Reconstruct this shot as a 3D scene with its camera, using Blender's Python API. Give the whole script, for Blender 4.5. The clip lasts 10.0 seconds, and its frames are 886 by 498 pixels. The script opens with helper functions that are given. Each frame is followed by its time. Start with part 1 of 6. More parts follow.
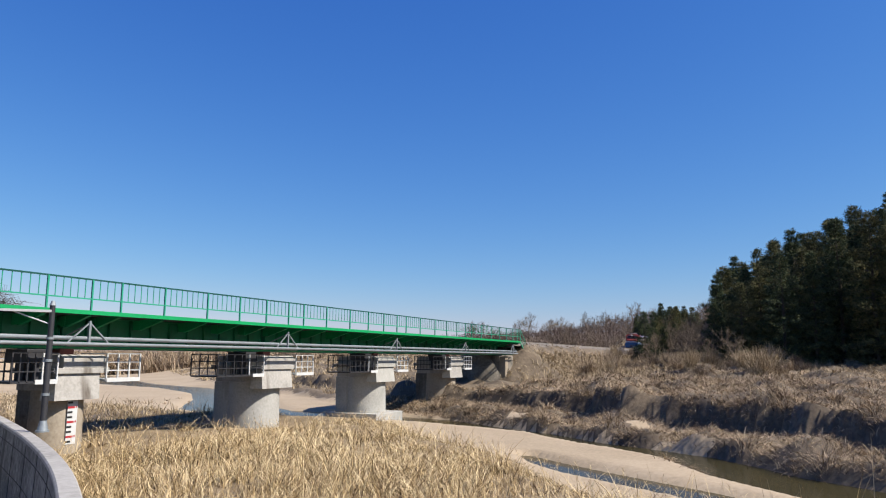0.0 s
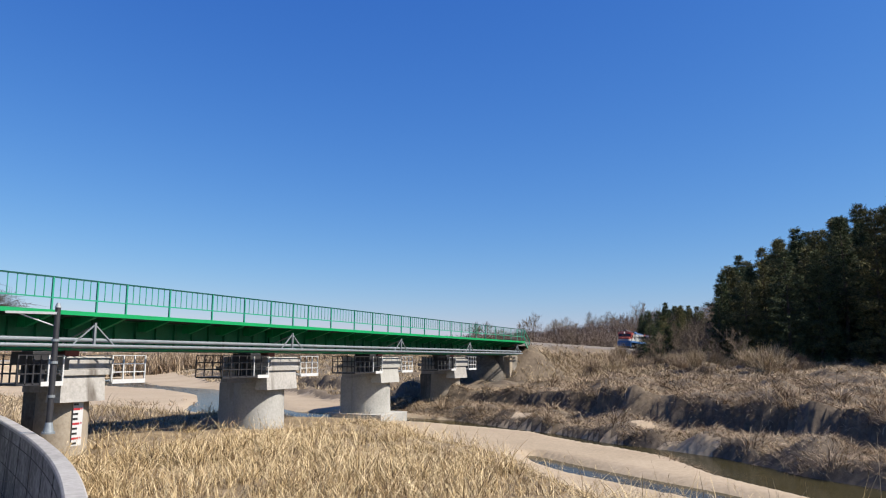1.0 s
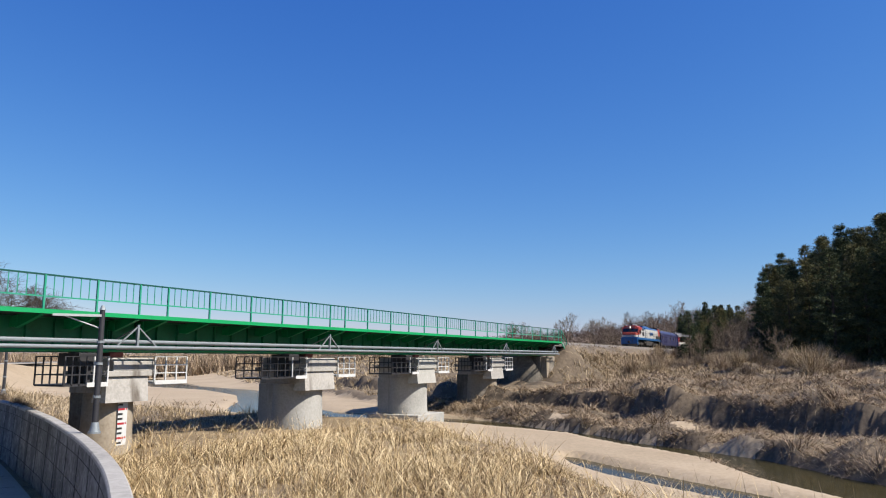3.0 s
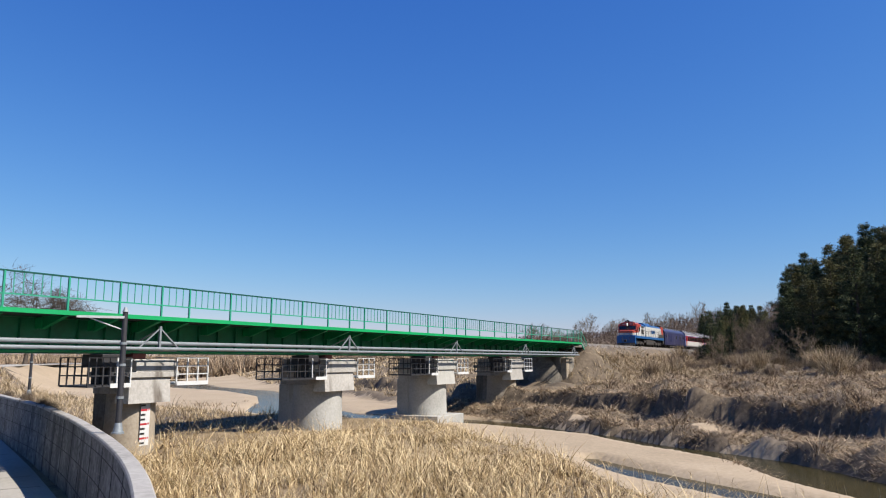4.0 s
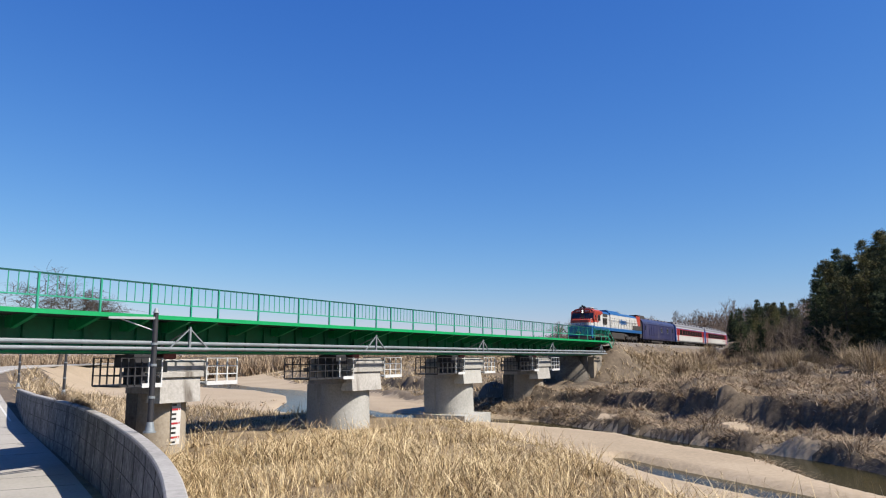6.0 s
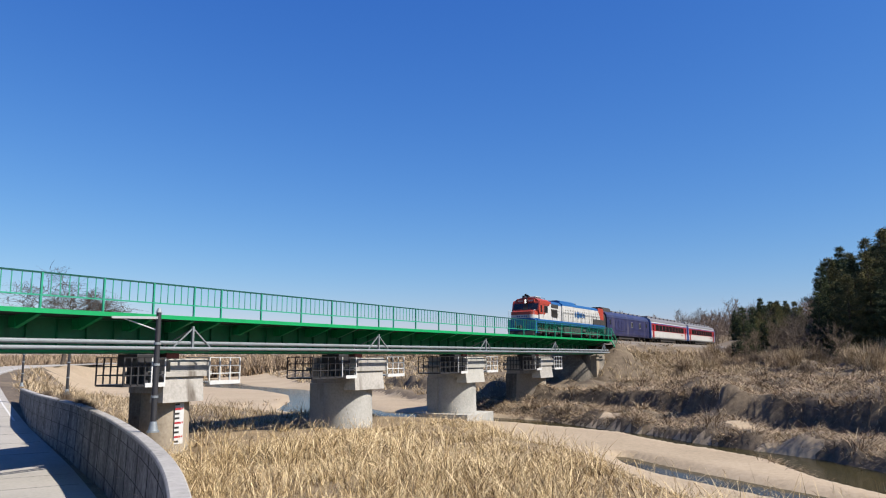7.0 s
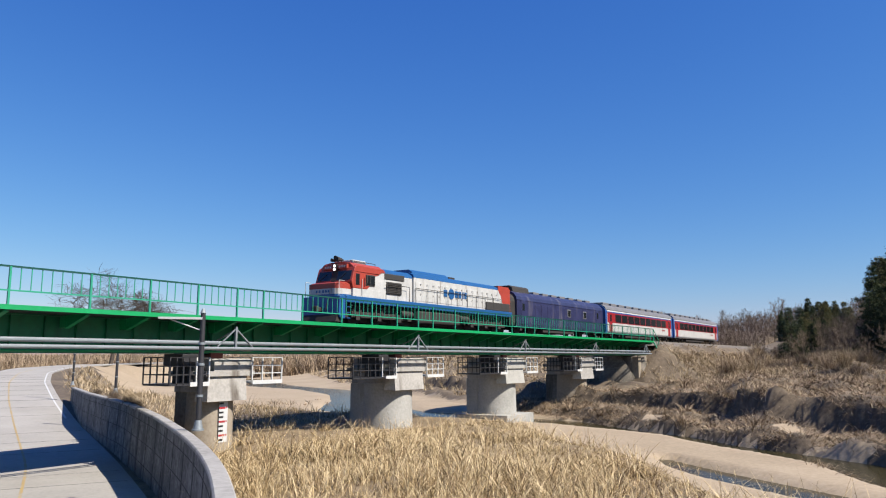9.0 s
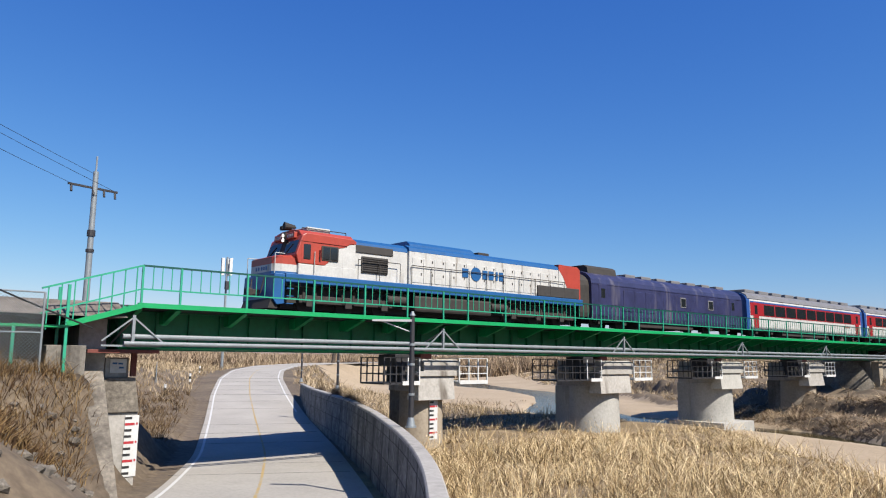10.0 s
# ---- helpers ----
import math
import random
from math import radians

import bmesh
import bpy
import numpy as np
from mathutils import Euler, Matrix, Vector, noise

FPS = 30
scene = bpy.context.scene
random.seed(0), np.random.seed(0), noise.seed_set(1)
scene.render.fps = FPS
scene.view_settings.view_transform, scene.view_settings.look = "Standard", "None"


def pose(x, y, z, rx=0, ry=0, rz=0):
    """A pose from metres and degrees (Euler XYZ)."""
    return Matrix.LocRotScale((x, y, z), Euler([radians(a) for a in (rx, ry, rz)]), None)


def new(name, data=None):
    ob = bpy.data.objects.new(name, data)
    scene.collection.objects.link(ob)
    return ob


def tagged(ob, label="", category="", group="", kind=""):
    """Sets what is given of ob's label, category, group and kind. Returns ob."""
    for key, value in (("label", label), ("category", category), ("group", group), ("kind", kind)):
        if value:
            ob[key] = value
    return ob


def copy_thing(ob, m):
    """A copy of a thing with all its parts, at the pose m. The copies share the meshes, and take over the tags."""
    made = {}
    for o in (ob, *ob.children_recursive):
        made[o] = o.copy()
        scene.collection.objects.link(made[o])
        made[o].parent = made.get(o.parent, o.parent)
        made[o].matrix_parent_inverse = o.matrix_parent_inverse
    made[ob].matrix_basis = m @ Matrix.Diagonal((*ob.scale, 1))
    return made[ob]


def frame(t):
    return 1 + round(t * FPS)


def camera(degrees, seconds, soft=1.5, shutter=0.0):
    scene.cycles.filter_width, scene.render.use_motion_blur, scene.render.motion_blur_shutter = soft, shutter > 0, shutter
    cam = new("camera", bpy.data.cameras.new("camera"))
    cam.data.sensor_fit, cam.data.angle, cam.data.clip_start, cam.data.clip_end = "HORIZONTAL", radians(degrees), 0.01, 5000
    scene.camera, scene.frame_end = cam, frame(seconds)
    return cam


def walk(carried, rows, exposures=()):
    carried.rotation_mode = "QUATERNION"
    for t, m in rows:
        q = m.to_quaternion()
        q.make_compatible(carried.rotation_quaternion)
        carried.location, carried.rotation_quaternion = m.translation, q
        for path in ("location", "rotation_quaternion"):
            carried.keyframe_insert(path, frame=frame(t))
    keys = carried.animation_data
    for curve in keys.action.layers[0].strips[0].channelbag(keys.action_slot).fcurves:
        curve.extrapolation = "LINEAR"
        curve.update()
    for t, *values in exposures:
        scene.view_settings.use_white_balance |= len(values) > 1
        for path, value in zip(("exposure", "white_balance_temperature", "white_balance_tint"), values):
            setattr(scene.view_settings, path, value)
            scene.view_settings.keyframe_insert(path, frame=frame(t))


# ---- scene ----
cam = camera(62.44, 10.0, soft=1.1)
EYE = (0.0, 0.0, 5.0)


def aim(yaw, pitch, roll):
    """The camera's pose: degrees to the left of the bridge's line, up, and lean."""
    return Matrix.Translation(EYE) @ pose(0, 0, 0, 0, 0, yaw) @ pose(0, 0, 0, 90 + pitch) @ pose(0, 0, 0, 0, 0, roll)


TURNS = (
    (0.0, 23.95, 8.40, 0.38),
    (0.5, 24.10, 8.39, 0.26),
    (1.0, 24.26, 8.43, 0.15),
    (1.5, 24.84, 8.46, 0.10),
    (2.0, 25.70, 8.46, 0.02),
    (2.5, 26.35, 8.47, 0.07),
    (2.7, 26.61, 8.47, 0.06),
    (3.8, 28.32, 8.55, 0.02),
    (4.0, 28.55, 8.56, 0.01),
    (4.5, 28.94, 8.50, -0.09),
    (5.0, 29.49, 8.54, -0.16),
    (5.5, 30.23, 8.53, -0.13),
    (5.7, 30.42, 8.52, -0.15),
    (6.8, 30.73, 8.45, -0.27),
    (7.0, 30.77, 8.43, -0.29),
    (7.5, 30.92, 8.37, -0.37),
    (8.0, 31.02, 8.38, -0.38),
    (8.5, 31.57, 8.42, -0.26),
    (9.0, 33.86, 8.49, -0.11),
    (9.5, 41.11, 8.53, -0.03),
    (10.0, 49.66, 8.57, 0.53),)
walk(cam, [(t, aim(a, b, c)) for t, a, b, c in TURNS])
scene.view_settings.exposure = 0.9

# ---- light ----
SUN = Vector((0.96, 0.08, 1.0)).normalized()
world = bpy.data.worlds.new("sky")
scene.world = world
world.use_nodes = True
wn = world.node_tree.nodes
sky = wn.new("ShaderNodeTexSky")
sky.sky_type = "NISHITA"
sky.sun_disc = False
sky.sun_elevation = math.asin(SUN.z)
sky.sun_rotation = math.atan2(SUN.x, SUN.y)
sky.altitude = 100
sky.air_density = 1.15
sky.dust_density = 0.25
sky.ozone_density = 8.0
wn["Background"].inputs["Strength"].default_value = 0.053
deep = wn.new("ShaderNodeMixRGB")          # a clear, dry, deep blue winter sky
deep.blend_type = "MULTIPLY"
deep.inputs[0].default_value = 1.0
deep.inputs[2].default_value = (0.66, 0.93, 1.30, 1)
world.node_tree.links.new(sky.outputs[0], deep.inputs[1])
split, joined = wn.new("ShaderNodeSeparateColor"), wn.new("ShaderNodeCombineColor")
world.node_tree.links.new(deep.outputs[0], split.inputs[0])
for i, (power, gain) in enumerate(((1.5, 1.06), (1.1, 0.99), (0.6, 2.23))):   # pale towards the horizon, deep overhead
    raised, scaled = wn.new("ShaderNodeMath"), wn.new("ShaderNodeMath")
    raised.operation, scaled.operation = "POWER", "MULTIPLY"
    raised.inputs[1].default_value, scaled.inputs[1].default_value = power, gain
    world.node_tree.links.new(split.outputs[i], raised.inputs[0])
    world.node_tree.links.new(raised.outputs[0], scaled.inputs[0])
    world.node_tree.links.new(scaled.outputs[0], joined.inputs[i])
world.node_tree.links.new(joined.outputs[0], wn["Background"].inputs["Color"])
sun = new("sun", bpy.data.lights.new("sun", "SUN"))
sun.data.energy = 4.8
sun.data.angle = radians(0.55)
sun.data.color = (1.0, 0.925, 0.83)
sun.rotation_mode = "QUATERNION"
sun.rotation_quaternion = SUN.to_track_quat("Z", "Y")
sun.location = (20, -10, 60)


# ---- materials ----
def material(name, colors, scale=1.0, rough=0.7, metal=0.0, bump=0.15, fine=12.0, stretch=(1, 1, 1), streak=None, island=0.0, vary=0.0, spec=0.5):
    """Two or three colours mixed by coarse and fine noise, with relief. streak: a stain colour in upright runs."""
    m = bpy.data.materials.new(name)
    m.use_nodes = True
    nt = m.node_tree
    N, L = nt.nodes, nt.links
    b = N["Principled BSDF"]
    tc = N.new("ShaderNodeTexCoord")
    mp = N.new("ShaderNodeMapping")
    mp.inputs["Scale"].default_value = stretch
    L.new(tc.outputs["Object"], mp.inputs["Vector"])

    def grain(s, detail=5.0):
        n = N.new("ShaderNodeTexNoise")
        n.inputs["Scale"].default_value = s
        n.inputs["Detail"].default_value = detail
        n.inputs["Roughness"].default_value = 0.62
        L.new(mp.outputs[0], n.inputs["Vector"])
        return n

    big, small = grain(scale), grain(scale * fine)
    add = N.new("ShaderNodeMath")
    add.operation = "MULTIPLY_ADD"
    L.new(small.outputs["Fac"], add.inputs[0])
    add.inputs[1].default_value = 0.5
    half = N.new("ShaderNodeMath")
    half.operation = "MULTIPLY"
    half.inputs[1].default_value = 0.5
    L.new(big.outputs["Fac"], half.inputs[0])
    L.new(half.outputs[0], add.inputs[2])
    value = add.outputs[0]
    if island or vary:
        src = N.new("ShaderNodeNewGeometry").outputs["Random Per Island"] if island else N.new("ShaderNodeObjectInfo").outputs["Random"]
        mix = N.new("ShaderNodeMath")
        mix.operation = "MULTIPLY_ADD"
        k = island or vary
        L.new(src, mix.inputs[0])
        mix.inputs[1].default_value = k
        off = N.new("ShaderNodeMath")
        off.operation = "MULTIPLY_ADD"
        L.new(value, off.inputs[0])
        off.inputs[1].default_value = 1.0
        off.inputs[2].default_value = -k / 2
        L.new(off.outputs[0], mix.inputs[2])
        value = mix.outputs[0]
    ramp = N.new("ShaderNodeValToRGB")
    L.new(value, ramp.inputs[0])
    el = ramp.color_ramp.elements
    lo, hi = 0.36, 0.64
    el[0].position, el[0].color = lo, (*colors[0], 1)
    el[1].position, el[1].color = hi, (*colors[-1], 1)
    for i, c in enumerate(colors[1:-1]):
        e = el.new(lo + (hi - lo) * (i + 1) / (len(colors) - 1))
        e.color = (*c, 1)
    out = ramp.outputs[0]
    if streak:
        mp2 = N.new("ShaderNodeMapping")
        mp2.inputs["Scale"].default_value = (streak[3], streak[3], streak[3] * 0.12)
        L.new(tc.outputs["Object"], mp2.inputs["Vector"])
        n = N.new("ShaderNodeTexNoise")
        n.inputs["Scale"].default_value = 1.0
        n.inputs["Detail"].default_value = 6.0
        L.new(mp2.outputs[0], n.inputs["Vector"])
        r = N.new("ShaderNodeValToRGB")
        r.color_ramp.elements[0].position = streak[4]
        r.color_ramp.elements[1].position = streak[4] + 0.14
        L.new(n.outputs["Fac"], r.inputs[0])
        mx = N.new("ShaderNodeMixRGB")
        L.new(r.outputs[0], mx.inputs[0])
        L.new(out, mx.inputs[1])
        mx.inputs[2].default_value = (*streak[:3], 1)
        out = mx.outputs[0]
    L.new(out, b.inputs["Base Color"])
    b.inputs["Roughness"].default_value = rough
    b.inputs["Metallic"].default_value = metal
    b.inputs["Specular IOR Level"].default_value = spec
    if bump:
        bp = N.new("ShaderNodeBump")
        bp.inputs["Strength"].default_value = bump
        bp.inputs["Distance"].default_value = 0.05
        L.new(small.outputs["Fac"], bp.inputs["Height"])
        L.new(bp.outputs[0], b.inputs["Normal"])
    return m


def shade(c, k):
    return tuple(min(1.0, v * k) for v in c)


def paint(name, c, rough=0.45, spread=0.12, scale=1.2, streak=None, metal=0.0, bump=0.03):
    return material(name, [shade(c, 1 - spread), c, shade(c, 1 + spread)], scale, rough, metal, bump, 9.0, streak=streak)


M_GREEN = paint("green_paint", (0.00485, 0.243, 0.0789), 0.4, 0.12, 0.6)
M_GREEN_RAIL = paint("green_rail_paint", (0.0185, 0.249, 0.148), 0.4, 0.12, 0.6)
# the bridge green made darker: the deck's shadow is in the base colour
M_GREEN_WEB = paint("green_shaded_web_paint", (0.005091, 0.1336, 0.05409), 0.45, 0.2, 0.5, streak=(0.006364, 0.06364, 0.03182, 1.2, 0.62))
M_TOPRAIL = paint("dark_green_handrail", (0.007637, 0.06046, 0.04773), 0.35, 0.15, 0.6)
M_DARKSTEEL = paint("dark_steel", (0.02227, 0.02227, 0.02546), 0.55, 0.3, 2.0)
M_GALV = paint("galvanised_steel", (0.213, 0.237, 0.249), 0.45, 0.15, 1.5, metal=0.3)
M_WHITESTEEL = paint("white_steel", (0.4588, 0.4662, 0.4588), 0.5, 0.12, 2.0)
M_RUST = paint("rusty_red_steel", (0.1273, 0.03182, 0.02227), 0.75, 0.35, 2.0)
M_CONCRETE = material("weathered_concrete", [(0.21, 0.2005, 0.1814), (0.2864, 0.2737, 0.2514), (0.3437, 0.3309, 0.3055)], 0.5, 0.85, 0, 0.25, 14, streak=(0.09546, 0.07955, 0.06364, 1.1, 0.55))
M_CONCRETE_PALE = material("pale_concrete", [(0.2291, 0.2291, 0.21), (0.2991, 0.2927, 0.2673), (0.35, 0.3437, 0.3182)], 0.6, 0.85, 0, 0.2, 14, streak=(0.1273, 0.1209, 0.1082, 1.0, 0.62))
M_CONCRETE_TAN = material("tan_concrete", [(0.1909, 0.1591, 0.1146), (0.2546, 0.2132, 0.1591), (0.2991, 0.2609, 0.2036)], 0.5, 0.85, 0, 0.25, 14, streak=(0.09546, 0.07637, 0.05728, 1.3, 0.60))
M_WALL = material("retaining_wall_concrete", [(0.045, 0.043, 0.039), (0.12, 0.116, 0.107), (0.25, 0.242, 0.225)], 1.3, 0.88, 0, 0.5, 5, streak=(0.035, 0.032, 0.028, 0.7, 0.57))
M_JOINT = material("deep_joint", [(0.0396, 0.0363, 0.033), (0.066, 0.0627, 0.0561), (0.099, 0.0924, 0.0825)], 2.0, 0.95, 0, 0, 8, spec=0.1)
M_ROAD = material("pale_concrete_road", [(0.2418, 0.2291, 0.2036), (0.2927, 0.2768, 0.2482), (0.3309, 0.315, 0.2864)], 0.25, 0.9, 0, 0.12, 30)
M_WHITELINE = paint("white_road_paint", (0.4582, 0.4582, 0.4455), 0.7, 0.1, 3.0)
M_YELLOWLINE = paint("yellow_road_paint", (0.33, 0.235, 0.09), 0.75, 0.2, 3.0, streak=(0.28, 0.26, 0.22, 3.0, 0.5))
M_BALLAST = material("brown_grey_ballast", [(0.06364, 0.05409, 0.04455), (0.1209, 0.105, 0.0891), (0.1909, 0.1718, 0.1496)], 3.0, 0.95, 0, 0.8, 8)
M_SAND = material("river_sand", [(0.235, 0.182, 0.118), (0.299, 0.235, 0.157), (0.356, 0.285, 0.2)], 0.12, 0.95, 0, 0.35, 40)
M_SOIL = material("dry_grassy_soil", [(0.06046, 0.04455, 0.02927), (0.1018, 0.07637, 0.05091), (0.1527, 0.1177, 0.07637)], 0.25, 0.95, 0, 0.6, 14)

M_LITTER = material("straw_litter", [(0.075, 0.05, 0.027), (0.16, 0.115, 0.062), (0.27, 0.20, 0.115)], 0.8, 0.95, 0, 0.8, 22, stretch=(1, 1, 0.3))
M_STONE = material("dark_weathered_stone", [(0.06, 0.052, 0.043), (0.125, 0.11, 0.09), (0.21, 0.185, 0.15)], 0.8, 0.9, 0, 0.5, 9, streak=(0.04, 0.034, 0.028, 0.8, 0.54))
# stained concrete, darkened in its colour to stand for shade under the bridge
M_WALLSHADE = material("old_shaded_dark_concrete", [(0.07, 0.063, 0.054), (0.13, 0.118, 0.10), (0.19, 0.175, 0.15)], 0.6, 0.9, 0, 0.35, 12, streak=(0.04, 0.035, 0.03, 1.0, 0.5))

# ---- mesh helpers ----
def part(name, bm, mat, parent=None, label="", smooth=False):
    """Links a bmesh as one mesh object under its thing."""
    me = bpy.data.meshes.new(name)
    if smooth:
        for f in bm.faces:
            f.smooth = True
    bm.to_mesh(me)
    bm.free()
    if smooth:
        me.set_sharp_from_angle(angle=radians(32))
    me.materials.append(mat)
    ob = new(name, me)
    ob.parent = parent
    if label:
        tagged(ob, label)
    return ob


def share(name, ob, parent, m):
    """Another object on the same mesh."""
    o = new(name, ob.data)
    o.parent = parent
    o.matrix_basis = m
    return o


def thing(name, label, category, m=None, group="", kind=""):
    e = new(name)
    if m is not None:
        e.matrix_basis = m
    return tagged(e, label, category, group, kind)


def box(bm, x0, x1, y0, y1, z0, z1, bevel=0.0):
    g = bmesh.ops.create_cube(bm, size=1.0)
    vs = g["verts"]
    bmesh.ops.scale(bm, verts=vs, vec=(x1 - x0, y1 - y0, z1 - z0))
    bmesh.ops.translate(bm, verts=vs, vec=((x0 + x1) / 2, (y0 + y1) / 2, (z0 + z1) / 2))
    if bevel:
        es = list({e for v in vs for e in v.link_edges})
        bmesh.ops.bevel(bm, geom=es, offset=bevel, segments=2, affect="EDGES", profile=0.5)
    return bm


def rod(bm, a, b, r, seg=8, r2=None):
    a, b = Vector(a), Vector(b)
    d = b - a
    g = bmesh.ops.create_cone(bm, cap_ends=True, segments=seg, radius1=r, radius2=r if r2 is None else r2, depth=d.length)
    m = Matrix.Translation((a + b) / 2) @ d.to_track_quat("Z", "Y").to_matrix().to_4x4()
    bmesh.ops.transform(bm, matrix=m, verts=g["verts"])
    return bm


def bar(bm, a, b, w, h):
    """A square bar from a to b."""
    a, b = Vector(a), Vector(b)
    d = b - a
    g = bmesh.ops.create_cube(bm, size=1.0)
    m = Matrix.Translation((a + b) / 2) @ d.to_track_quat("Y", "Z").to_matrix().to_4x4() @ Matrix.Diagonal((w, d.length, h, 1))
    bmesh.ops.transform(bm, matrix=m, verts=g["verts"])
    return bm


def extrude(bm, pts, axis, lo, hi, bevel=0.0):
    """A closed outline in the plane across an axis ('x', 'y' or 'z'), drawn out from lo to hi."""
    def at(p, k):
        return {"x": (k, p[0], p[1]), "y": (p[0], k, p[1]), "z": (p[0], p[1], k)}[axis]
    A = [bm.verts.new(at(p, lo)) for p in pts]
    B = [bm.verts.new(at(p, hi)) for p in pts]
    n = len(pts)
    fs = [bm.faces.new(A), bm.faces.new(B[::-1])]
    for i in range(n):
        fs.append(bm.faces.new((A[i], B[i], B[(i + 1) % n], A[(i + 1) % n])))
    bmesh.ops.recalc_face_normals(bm, faces=fs)
    if bevel:
        bmesh.ops.bevel(bm, geom=list({e for f in fs for e in f.edges}), offset=bevel, segments=2, affect="EDGES", profile=0.5)
    return bm


def loft(bm, rings, close=True):
    """Skins a list of rings, each with the same number of points."""
    vs = [[bm.verts.new(p) for p in r] for r in rings]
    n = len(vs[0])
    for a, b in zip(vs, vs[1:]):
        for i in range(n if close else n - 1):
            bm.faces.new((a[i], a[(i + 1) % n], b[(i + 1) % n], b[i]))
    if close:
        bm.faces.new(vs[0][::-1])
        bm.faces.new(vs[-1])
    bmesh.ops.recalc_face_normals(bm, faces=bm.faces[:])
    return bm


def B():
    return bmesh.new()


def mesh_of(name, verts, faces, mat, parent=None):
    me = bpy.data.meshes.new(name)
    me.from_pydata(verts, [], faces)
    me.update()
    me.materials.append(mat)
    ob = new(name, me)
    ob.parent = parent
    return ob


# ---- the lie of the land ----
NEAR_EDGE = [(-320, 150), (-110, 66), (-62, 50), (-42, 44), (-31, 45.2), (-24.2, 46.2), (-14.6, 35.6), (-9.4, 30.0), (-5.2, 26.6), (-0.7, 22.8), (9.5, 14.2), (60, -5)]
FAR_EDGE = [(-320, 420), (-150, 150), (-90, 100), (-50, 74), (-33, 60), (-23, 54), (-17.4, 50.6), (-12.8, 48.3), (-8.6, 44.5), (-6.8, 42.5), (-2.4, 36.8), (0, 33), (10, 24), (60, 6)]
STREAM = [(-300, 300), (-140, 122), (-100, 93), (-80, 86), (-66, 77), (-56, 67), (-47, 56), (-41, 52.5), (-33, 53.5), (-23.5, 52), (-17.8, 48.9), (-13.5, 46.6), (-9.6, 42.9), (-7.4, 41.6), (-3.6, 38.9), (-0.7, 34.2), (9, 25.0), (60, 6)]
STREAM_W = [5, 5, 4, 3.5, 3.5, 4, 4.5, 4, 2.6, 2.0, 1.1, 1.0, 1.1, 1.25, 1.6, 2.1, 2.8, 3]
SIDE_POOL = [(-11.5, 36.2), (-9.3, 33.7), (-7.2, 31.9), (-4.8, 30.2), (-2.6, 28.8), (3, 24)]
SIDE_W = [0.5, 1.1, 1.3, 1.3, 1.15, 1.0]
ROAD = [(12, -14, 3.6), (2, -6, 3.4), (-7, 1.6, 2.1), (-15.1, 7.1, 1.05), (-24, 12.2, 0.6), (-33, 17.0, 0.38), (-48.5, 24.0, 0.85), (-61, 29.6, 1.75), (-76.5, 37, 2.7), (-92, 45.5, 3.3), (-107, 56, 3.7), (-122, 72, 4.0), (-138, 100, 4.2)]
WALL = [(-4.4, 3.8), (-8.7, 7.2), (-11.3, 9.2), (-13.8, 10.9), (-17.2, 13.0), (-23.6, 16.6), (-32.2, 21.0), (-44.8, 26.3), (-58.5, 33.2)]
HALF_ROAD = 3.6


def to_line(X, Y, line, extra=None):
    """Distance of points to a line, the side (left is positive) and the value along it."""
    best = np.full(X.shape, 1e9)
    side = np.zeros(X.shape)
    val = np.zeros(X.shape)
    for i in range(len(line) - 1):
        (ax, ay), (bx, by) = line[i][:2], line[i + 1][:2]
        dx, dy = bx - ax, by - ay
        u = np.clip(((X - ax) * dx + (Y - ay) * dy) / (dx * dx + dy * dy), 0, 1)
        d = np.hypot(X - ax - u * dx, Y - ay - u * dy)
        s = np.sign(dx * (Y - ay) - dy * (X - ax))
        w = d < best - 1e-9
        best, side = np.where(w, d, best), np.where(w, s, side)
        if extra is not None:
            val = np.where(w, extra[i] + u * (extra[i + 1] - extra[i]), val)
    return best, side, val


def smooth(a, b, x):
    t = np.clip((x - a) / float(b - a), 0, 1)
    return t * t * (3 - 2 * t)


def rough(X, Y, seed=0):
    """A cheap smooth unevenness between -1 and 1."""
    rs = np.random.RandomState(seed)
    z = np.zeros(X.shape)
    for k in range(14):
        a, w = rs.uniform(0, 6.28), rs.uniform(0.5, 1.6)
        z += np.sin((X * np.cos(a) + Y * np.sin(a)) * w + rs.uniform(0, 6.28))
    return z / 5.0


